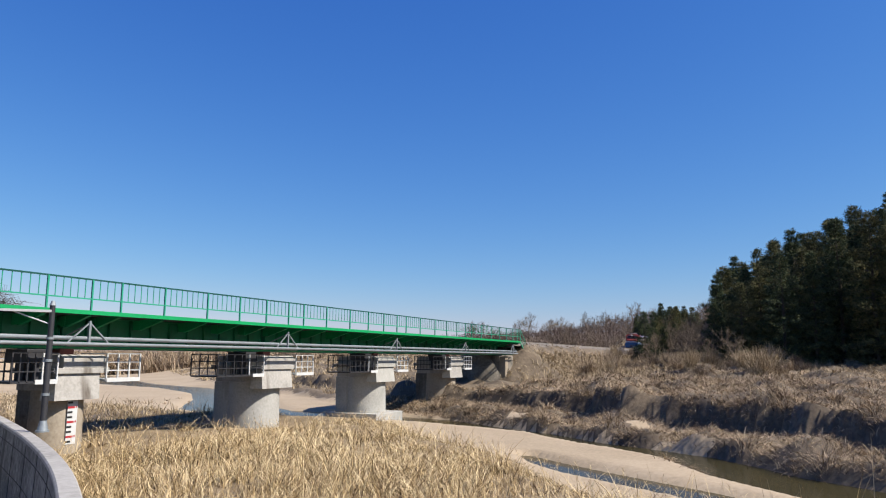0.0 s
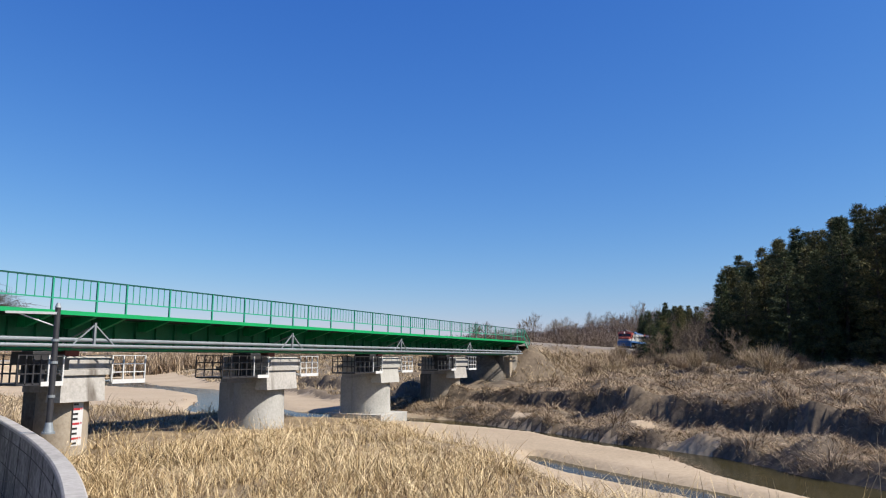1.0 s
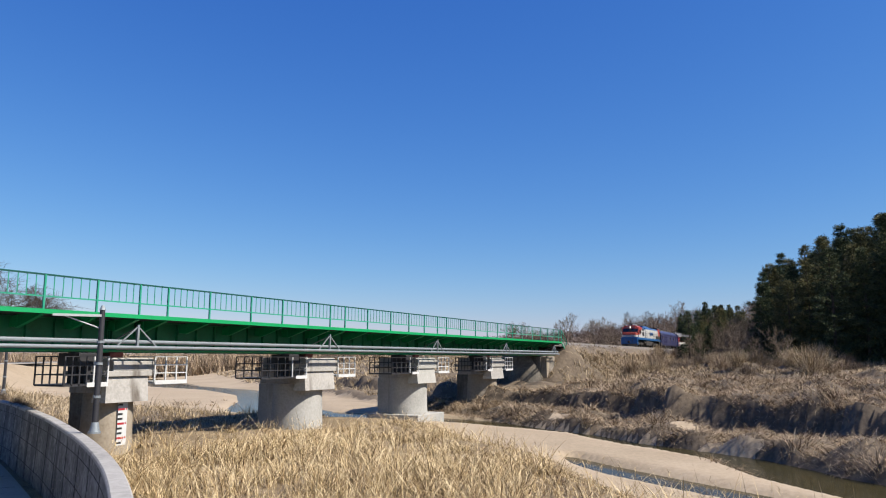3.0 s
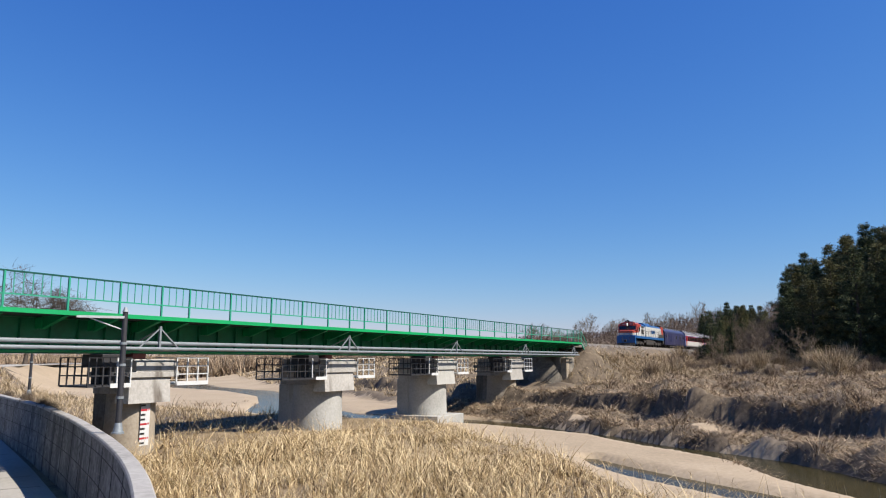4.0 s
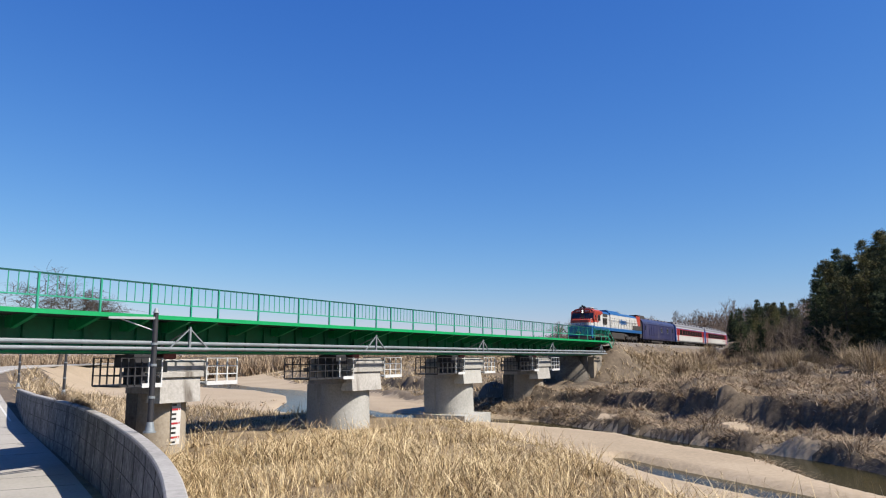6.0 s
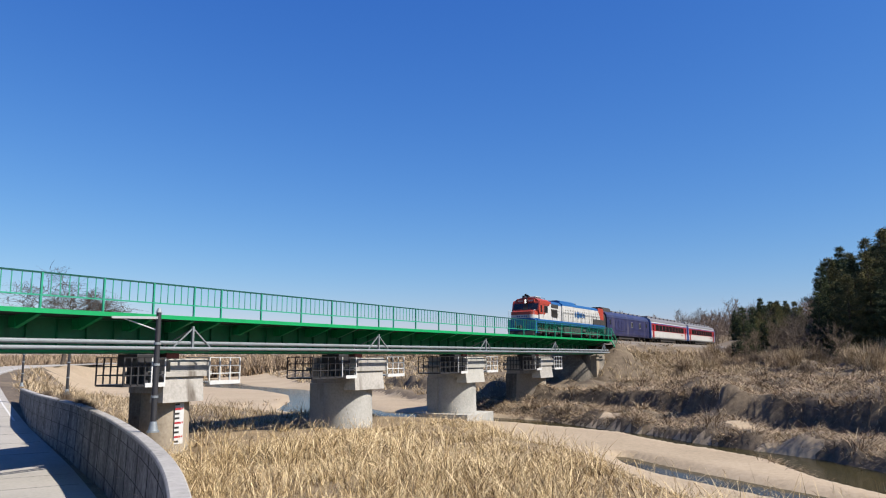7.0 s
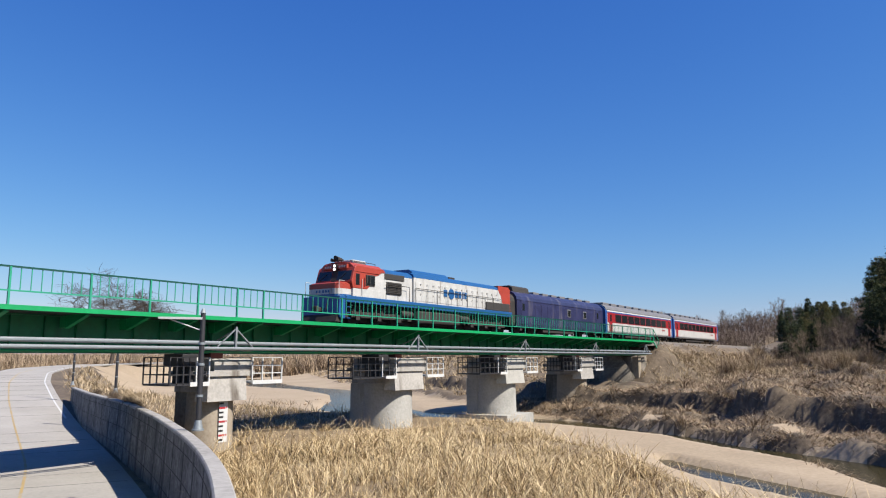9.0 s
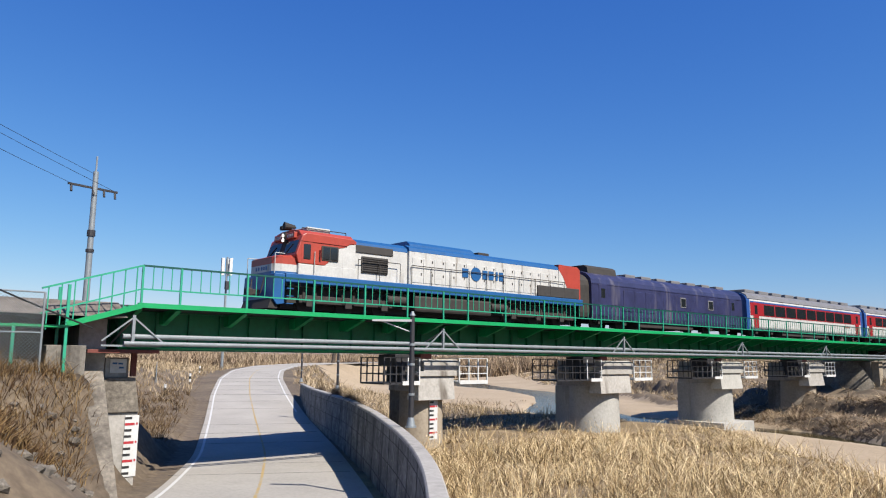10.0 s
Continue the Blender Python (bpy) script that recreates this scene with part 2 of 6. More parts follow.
def height(X, Y):
    X, Y = np.asarray(X, float), np.asarray(Y, float)
    dn, sn, _ = to_line(X, Y, NEAR_EDGE)
    df, sf, _ = to_line(X, Y, FAR_EDGE)
    near = dn * -sn      # positive on the camera's side
    far = df * sf        # positive on the far bank
    r1, r2 = rough(X, Y, 1), rough(X * 0.3, Y * 0.3, 2)
    z = 0.32 + 0.04 * r2 + 0.02 * r1
    # the near flat with its reeds
    flat = 0.95 + 0.10 * r2 + 0.05 * r1
    z = z + (flat - z) * smooth(-0.5, 3.0, near + 0.8 * r2)
    dist = np.hypot(X, Y)
    z = np.where(near > 0, z + (3.2 - z) * (1 - smooth(4, 11.5, dist)), z)
    # the far bank: a foot of slumped clods, a steep brow, then a rising meadow
    f = far + 1.3 + 1.3 * r2 + 0.4 * r1
    bank = 0.2 + 0.65 * smooth(0.2, 2.0, f) + 1.8 * (1 - 0.4 * smooth(-12, -24, X)) * smooth(6.3, 6.9, f + 0.5 * r1) + 0.9 * smooth(8, 45, f) + 0.32 * r1 * smooth(1, 3, f) + 0.35 * r2 * smooth(7, 14, f) + 0.34 * rough(X * 1.5, Y * 1.5, 6) * smooth(0.5, 2.5, f)
    z = np.where(far > -1.3, np.maximum(bank, np.where(far > 0, -9, z)), z)
    # channels
    d, _, w = to_line(X, Y, STREAM, STREAM_W)
    z = np.where(d < w * 1.6, np.minimum(z, -0.35 + (z + 0.35) * smooth(0.55, 1.25, d / w)), z)
    d, _, w = to_line(X, Y, SIDE_POOL, SIDE_W)
    z = np.where(d < w * 1.6, np.minimum(z, -0.2 + (z + 0.2) * smooth(0.4, 1.3, d / w)), z)
    # higher land upstream, away from the river
    z = np.where((near > 0) & (X < -45), z + 2.6 * smooth(3, 30, near) * smooth(-45, -75, X), z)
    z = np.where((far > 0) & (X < -40), z + 1.2 * smooth(10, 60, far), z)
    # railway banks beyond both ends
    ax = np.abs(X + 29.2)
    banktop = 6.4 - np.maximum(0, ax - 3.3) / 1.25 + 0.12 * r1
    beyond = np.where(Y > 70, banktop - np.maximum(0, 82.0 - Y) * 0.75, -9)
    z = np.maximum(z, beyond)
    before = np.where(Y < np.where(X < -29.5, 13.0, 8.5), np.where(X < -26, np.minimum(6.45 - np.maximum(0, ax - 4.2) / 1.2, 6.3 - 0.95 * np.maximum(0, Y - 7)), 5.0 - np.maximum(0, X + 27.0) * 0.72), -9)
    wing = np.interp(X, [-26.3, -22.0], [4.4, 0.9]) + 0.8 * np.maximum(0, 7.1 - 0.12 * (X + 26.3) - Y)
    before = np.where(X > -26.2, np.minimum(4.45 + 0.04 * r1, wing), before)
    before = np.where((X > -26.2) & (Y > 7.25 - 0.12 * (X + 26.3)), -9, before)
    before = np.where(X > -16, before - (X + 16) * 0.6, before)
    # the road's cutting
    d, s, rz = to_line(X, Y, ROAD, [p[2] for p in ROAD])
    dw, sw, _ = to_line(X, Y, WALL)
    behind = (s < 0) & (X > -60) & (X < -4)
    cut = rz - 0.06 + np.maximum(0, d - HALF_ROAD - 0.9) * np.where(X < -27, 1.7, 0.9)
    z = np.where(X < -26.2, np.maximum(z, before), z)
    z = np.where((~behind) & (d < 16), np.minimum(z, cut), z)
    z = np.maximum(z, np.where((X < -8) & (X >= -26.2), before, -9))
    z = np.where((Y < 9.6) & (Y > 7.0) & (X < -26.2) & (X > -29.5), np.minimum(z, 2.5), z)
    z = np.where(behind & (d < HALF_ROAD + 0.75), rz - 0.06, z)
    z = np.where((X < -60) & (d < 12), np.where(d < HALF_ROAD + 1, rz - 0.06, z + (rz - 0.15 - z) * (1 - smooth(HALF_ROAD + 1, 12, d))), z)
    # the wooded hill and the far country
    hill = 30 * smooth(0, 70, (X + 6) + 0.10 * (Y - 90)) * smooth(82, 135, Y + 0.25 * X)
    z = z + np.where(Y > 70, hill, 0)
    z = z + 10.0 * smooth(150, 290, np.hypot(X, Y)) * smooth(-170, -20, X) * (Y > 0) + 5.5 * smooth(190, 400, np.hypot(X, Y))
    return z


def steps(lo, a, b, hi, fine, grow=1.13):
    mid = list(np.arange(a, b, fine))
    up, s, v = [], fine, b
    while v < hi:
        up.append(v)
        s *= grow
        v += s
    dn, s, v = [], fine, a - fine
    while v > lo:
        dn.append(v)
        s *= grow
        v -= s
    return np.array([lo] + dn[::-1] + mid + up + [hi])


def bare_patch(X, Y):
    """Slumped patches of bare sand on the foot of the far bank."""
    d, s, _ = to_line(X, Y, FAR_EDGE)
    return (d * s > -0.3) & (d * s < 3.4) & (X > -22) & (rough(X * 0.95, Y * 0.95, 33) > 0.6)


def ground_sheet():
    xs, ys = steps(-1500, -62, 14, 1200, 0.42), steps(-600, 3, 92, 2200, 0.45)
    X, Y = np.meshgrid(xs, ys, indexing="ij")
    Z = height(X, Y)
    nx, ny = X.shape
    me = bpy.data.meshes.new("ground")
    idx = np.arange(nx * ny).reshape(nx, ny)
    q = np.stack([idx[:-1, :-1], idx[1:, :-1], idx[1:, 1:], idx[:-1, 1:]], -1).reshape(-1, 4)
    me.from_pydata(np.stack([X, Y, Z], -1).reshape(-1, 3).tolist(), [], q.tolist())
    me.materials.append(M_SOIL)
    me.materials.append(M_SAND)
    me.materials.append(M_LITTER)
    cx, cy = X[:-1, :-1], Y[:-1, :-1]
    dn, sn, _ = to_line(cx, cy, NEAR_EDGE)
    df, sf, _ = to_line(cx, cy, FAR_EDGE)
    r2 = rough(cx * 0.3, cy * 0.3, 2)
    sand = (dn * -sn + 0.8 * r2 < 0.6) & (df * sf + 0.6 * r2 < -0.7)
    litter = (dn * -sn + 0.8 * r2 >= 0.6) & (cx > -40) & (to_line(cx, cy, ROAD)[1] < 0)
    sand |= bare_patch(cx, cy)
    me.polygons.foreach_set("material_index", (sand + 2 * litter).reshape(-1).astype(np.int32))
    me.polygons.foreach_set("use_smooth", np.ones(len(q), bool))
    me.update()
    return tagged(new("ground", me), "dry winter riverbank with pale sand bars and brown soil", "ground", kind="structure")


ground_sheet()


def ribbon(name, line, lo, hi, lift, mat, label, thick=0.0):
    """A strip along a line of (x, y, z), from lo to hi metres to its left."""
    fine = []
    for a, b in zip(line, line[1:]):
        n = max(1, int(math.dist(a[:2], b[:2]) / 1.2))
        fine += [tuple(a[k] + (b[k] - a[k]) * i / n for k in range(3)) for i in range(n)]
    fine.append(line[-1])
    f = np.array(fine)
    for _ in range(6):
        f[1:-1] = (f[:-2] + 2 * f[1:-1] + f[2:]) / 4
    d = np.gradient(f[:, :2], axis=0)
    d /= np.linalg.norm(d, axis=1)[:, None]
    nrm = np.stack([-d[:, 1], d[:, 0]], 1)
    bm = B()
    L = [bm.verts.new((*(p[:2] + n * hi), p[2] + lift)) for p, n in zip(f, nrm)]
    R = [bm.verts.new((*(p[:2] + n * lo), p[2] + lift)) for p, n in zip(f, nrm)]
    for i in range(len(f) - 1):
        bm.faces.new((R[i], R[i + 1], L[i + 1], L[i]))
    if thick:
        g = bmesh.ops.extrude_face_region(bm, geom=bm.faces[:])
        bmesh.ops.translate(bm, verts=[v for v in g["geom"] if isinstance(v, bmesh.types.BMVert)], vec=(0, 0, -thick))
        bmesh.ops.recalc_face_normals(bm, faces=bm.faces[:])
    return tagged(part(name, bm, mat), label, "", kind="structure")


tagged(ribbon("road", ROAD, -HALF_ROAD, HALF_ROAD - 0.3, 0.0, M_ROAD, "pale concrete road dipping under the railway bridge", 0.12), category="road")
for nm, lo, hi, mt, lb in (("edge_line", -3.15, -3.02, M_WHITELINE, "white edge line on the far stretch of road"), ("edge_line", 2.92, 3.04, M_WHITELINE, "white painted edge line on the road"), ("centre_line", -0.05, 0.05, M_YELLOWLINE, "worn yellow centre line on the road")):
    tagged(ribbon(nm, ROAD[6:] if "far" in lb else ROAD, lo, hi, 0.005, mt, lb), category="road marking")


def road_joints():
    """Thin dark expansion joints across the slabs."""
    pts = [Vector(p) for p in ROAD]
    at, k = [], 0.0
    for a, b in zip(pts[3:9], pts[4:10]):
        n = int((b - a).length / 4.6) + 1
        at += [(a.lerp(b, i / n), (b - a).normalized()) for i in range(n)]
    for p, d in at:
        side = Vector((-d.y, d.x, 0)).normalized()
        o = part("road_joint", bar(B(), p + side * 3.5 + Vector((0, 0, 0.0)), p - side * 3.4 + Vector((0, 0, 0.0)), 0.025, 0.012), M_DARKSTEEL)
        tagged(o, "thin dark expansion joint across the road", "road joint", kind="structure")


road_joints()


def water_sheet():
    m = bpy.data.materials.new("river_water")
    m.use_nodes = True
    N, L = m.node_tree.nodes, m.node_tree.links
    b = N["Principled BSDF"]
    b.inputs["Base Color"].default_value = (0.034, 0.029, 0.013, 1)
    b.inputs["Roughness"].default_value = 0.14
    b.inputs["IOR"].default_value = 1.11
    n = N.new("ShaderNodeTexNoise")
    n.inputs["Scale"].default_value = 2.2
    n.inputs["Detail"].default_value = 4
    tc = N.new("ShaderNodeTexCoord")
    L.new(tc.outputs["Object"], n.inputs["Vector"])
    bp = N.new("ShaderNodeBump")
    bp.inputs["Strength"].default_value = 0.06
    bp.inputs["Distance"].default_value = 0.08
    L.new(n.outputs["Fac"], bp.inputs["Height"])
    L.new(bp.outputs[0], b.inputs["Normal"])
    bm = B()
    for x0, x1, y0, y1 in ((-330, 70, -10, 430),):
        bm.faces.new([bm.verts.new(p) for p in ((x0, y0, 0.08), (x1, y0, 0.08), (x1, y1, 0.08), (x0, y1, 0.08))])
    tagged(part("water", bm, m), "shallow calm stream between sand bars", "water", kind="structure")


water_sheet()


def retaining_wall():
    root = thing("retaining_wall", "curved grey stained concrete retaining wall beside the road", "wall", kind="structure")
    line = [(x, y, 0.0) for x, y in WALL]
    fine = []
    for a, b in zip(line, line[1:]):
        n = max(1, int(math.dist(a, b) / 0.22))
        fine += [tuple(a[k] + (b[k] - a[k]) * i / n for k in range(2)) for i in range(n)]
    fine.append(line[-1][:2])
    f = np.array(fine)
    for _ in range(60):
        f[1:-1] = (f[:-2] + 2 * f[1:-1] + f[2:]) / 4
    d = np.gradient(f, axis=0)
    d /= np.linalg.norm(d, axis=1)[:, None]
    nrm = np.stack([d[:, 1], -d[:, 0]], 1)       # away from the road
    top = np.interp(-f[:, 0], [0, 12, 20, 46, 58], [3.0, 2.95, 2.95, 2.92, 2.75])
    rings, cope = [], []
    for p, n, t in zip(f, nrm, top):
        def at(o, z):
            return (p[0] + n[0] * o, p[1] + n[1] * o, z)
        rings.append([at(-0.12, -0.3), at(0.0, t - 0.1), at(0.24, t - 0.1), at(0.34, -0.3)])
        cope.append([at(-0.05, t - 0.1), at(-0.05, t - 0.03), at(-0.02, t), at(0.26, t), at(0.29, t - 0.03), at(0.29, t - 0.1)])
    part("wall_body", loft(B(), rings), M_WALL, root)
    part("coping", loft(B(), cope), M_CONCRETE, root, "pale concrete coping along the wall top")
    # shallow panel joints, level and upright
    for z in (0.95, 1.75, 2.5):
        o = -0.125 + 0.125 * (z + 0.3) / 3.15
        part("joint", loft(B(), [[(p[0] + n[0] * (o - 0.004), p[1] + n[1] * (o - 0.004), z), (p[0] + n[0] * (o - 0.004), p[1] + n[1] * (o - 0.004), z + 0.022), (p[0] + n[0] * (o + 0.03), p[1] + n[1] * (o + 0.03), z + 0.022), (p[0] + n[0] * (o + 0.03), p[1] + n[1] * (o + 0.03), z)] for p, n in zip(f, nrm)]), M_JOINT, root)
    s = np.r_[0, np.cumsum(np.linalg.norm(np.diff(f, axis=0), axis=1))]
    k = 1.0
    while k < s[-1]:
        p = np.array([np.interp(k, s, f[:, 0]), np.interp(k, s, f[:, 1])])
        i = int(np.searchsorted(s, k))
        n = nrm[min(i, len(nrm) - 1)]
        a = (p[0] - n[0] * 0.112, p[1] - n[1] * 0.112, 0.0)
        b = (p[0] + n[0] * 0.002, p[1] + n[1] * 0.002, 2.8)
        bm = bar(B(), a, b, 0.016, 0.024)
        part("joint", bm, M_JOINT, root)
        k += 2.4


retaining_wall()

# ---- the railway bridge ----
BX = -26.0           # the railing's line
Y0, SPAN, NSPAN = 8.22, 13.914, 5
Y1 = Y0 + SPAN * NSPAN
DECK, RAIL_TOP, GIRDER = 6.76, 8.13, 5.22
TRACK_X, RAIL_Z = -29.2, 6.9
BAYS = [0.0, 1.55, 4.1, 7.0, 9.5, 11.8]


def railing(root, x, ya, yb):
    posts = [Y0 + SPAN * s + b for s in range(-1, NSPAN + 1) for b in BAYS]
    posts = [ya] + [p for p in posts if ya + 0.6 < p < yb - 0.6] + [yb]
    part("top_rail", bar(B(), (x, ya, RAIL_TOP), (x, yb, RAIL_TOP), 0.065, 0.065), M_TOPRAIL, root)
    part("mid_rail", bar(B(), (x, ya, DECK + 0.55), (x, yb, DECK + 0.55), 0.05, 0.05), M_GREEN_RAIL, root)
    pm = part("post", bar(B(), (0, 0, 0), (0, 0, RAIL_TOP - DECK), 0.07, 0.07), M_GREEN_RAIL, root)
    pm.matrix_basis = pose(x, posts[0], DECK)
    bm_ = part("baluster", bar(B(), (0, 0, 0), (0, 0, RAIL_TOP - DECK - 0.57), 0.022, 0.03), M_GREEN_RAIL, root)
    bm_.matrix_basis = pose(x, posts[0] + 0.36, DECK + 0.56)
    for p in posts[1:]:
        share("post", pm, root, pose(x, p, DECK))
    first = True
    for a, b in zip(posts, posts[1:]):
        n = max(1, round((b - a) / 0.37))
        for i in range(1, n):
            if first:
                first = False
                continue
            share("baluster", bm_, root, pose(x, a + (b - a) * i / n, DECK + 0.56))
    return posts


def bridge():
    root = thing("railway_bridge", "green painted steel plate girder railway bridge with walkway railing", "bridge", kind="structure")
    posts = railing(root, BX, Y0 + 0.2, Y1 + 2.6)
    # deck edge and walkway
    part("deck_edge", box(B(), BX - 0.06, BX + 0.05, Y0 + 0.1, Y1 + 2.6, 6.66, 6.83), M_GREEN, root)
    part("walkway", box(B(), -27.6, BX - 0.06, Y0, Y1 + 2.6, 6.66, 6.72), M_DARKSTEEL, root, "dark steel walkway plates")
    part("track_deck", box(B(), -30.8, -27.6, Y0, Y1 + 2.6, 6.645, 6.70), M_DARKSTEEL, root, "dark plated track deck")
    part("far_walkway", box(B(), -32.4, -30.8, Y0, Y1 + 2.6, 6.66, 6.72), M_DARKSTEEL, root)
    for s in range(NSPAN):
        a, b = Y0 + SPAN * s + 0.05, Y0 + SPAN * (s + 1) - 0.05
        # girders and stiffeners take the green with the deck's shade painted in
        for gx in (-27.9, -29.2):
            bm = B()
            box(bm, gx - 0.01, gx + 0.01, a, b, GIRDER + 0.03, 6.62)
            box(bm, gx - 0.2, gx + 0.2, a, b, GIRDER, GIRDER + 0.035)
            box(bm, gx - 0.2, gx + 0.2, a, b, 6.6, 6.64)
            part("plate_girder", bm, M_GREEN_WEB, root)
            n = 11
            for i in range(n + 1):
                y = a + 0.08 + (b - a - 0.16) * i / n
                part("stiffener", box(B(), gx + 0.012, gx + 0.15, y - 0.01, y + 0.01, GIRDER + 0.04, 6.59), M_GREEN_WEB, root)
        for i in range(24):
            y = a + (b - a) * (i + 0.5) / 24
            if i % 4 == 0:
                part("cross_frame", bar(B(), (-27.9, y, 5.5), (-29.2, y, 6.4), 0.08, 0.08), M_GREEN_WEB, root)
    for y in posts:
        bm = extrude(B(), [(BX - 0.02, 6.655), (BX - 1.5, 6.655), (BX - 1.5, 6.16), (BX - 1.4, 6.16), (BX - 0.1, 6.60)], "y", y - 0.015, y + 0.015)
        bar(bm, (BX - 0.05, y, 6.61), (BX - 1.45, y, 6.15), 0.18, 0.02)
        bar(bm, (BX - 1.45, y, 6.4), (-27.88, y, 6.4), 0.1, 0.45)
        part("bracket", bm, M_GREEN, root)
    # pipes with their hangers
    for z, r, x in ((5.67, 0.085, BX - 0.10), (5.43, 0.075, BX + 0.05), (5.30, 0.05, BX - 0.5)):
        part("pipe", rod(B(), (x, Y0 - 0.3, z), (x, Y1 + 1.5, z), r, 10), M_GALV if z > 5.35 else M_GREEN, root, "grey service pipe along the girder", True)
    for s in range(NSPAN + 1):
        y = Y0 + SPAN * s
        bm = B()
        bar(bm, (BX, y, 5.35), (BX, y, 6.4), 0.10, 0.10)
        for k in (-1, 1):
            bar(bm, (BX, y, 6.32), (BX, y + 1.0 * k, 5.5), 0.05, 0.05)
        bar(bm, (BX, y, 6.3), (-28.2, y - 0.1, 5.4), 0.05, 0.05)
        bar(bm, (BX - 0.05, y - 1.0, 5.35), (BX - 0.05, y + 1.0, 5.35), 0.06, 0.06)
        part("pipe_hanger", bm, M_GALV, root)


bridge()


def track():
    root = thing("railway_track", "steel rails on sleepers and pale ballast", "track", kind="structure")
    bm = B()
    for x in (TRACK_X - 0.75, TRACK_X + 0.75):
        box(bm, x - 0.035, x + 0.035, -60, 420, RAIL_Z - 0.14, RAIL_Z)
        box(bm, x - 0.07, x + 0.07, -60, 420, RAIL_Z - 0.15, RAIL_Z - 0.13)
    part("rails", bm, M_DARKSTEEL, root)
    for ya, yb in ((-60, Y0 - 0.2), (Y1 + 0.6, 420)):
        part("ballast", extrude(B(), [(TRACK_X - 3.2, 6.3), (TRACK_X + 3.2, 6.3), (TRACK_X + 2.0, 6.88), (TRACK_X - 2.0, 6.88)], "y", ya, yb), M_BALLAST, root, "brown-grey ballast shoulder")
    bm = B()
    y = Y0
    while y < Y1:
        box(bm, TRACK_X - 1.25, TRACK_X + 1.25, y, y + 0.22, 6.64, RAIL_Z - 0.15)
        y += 0.6
    part("sleepers", bm, M_DARKSTEEL, root)
    tagged(root.children[-1], kind="stuff")


track()


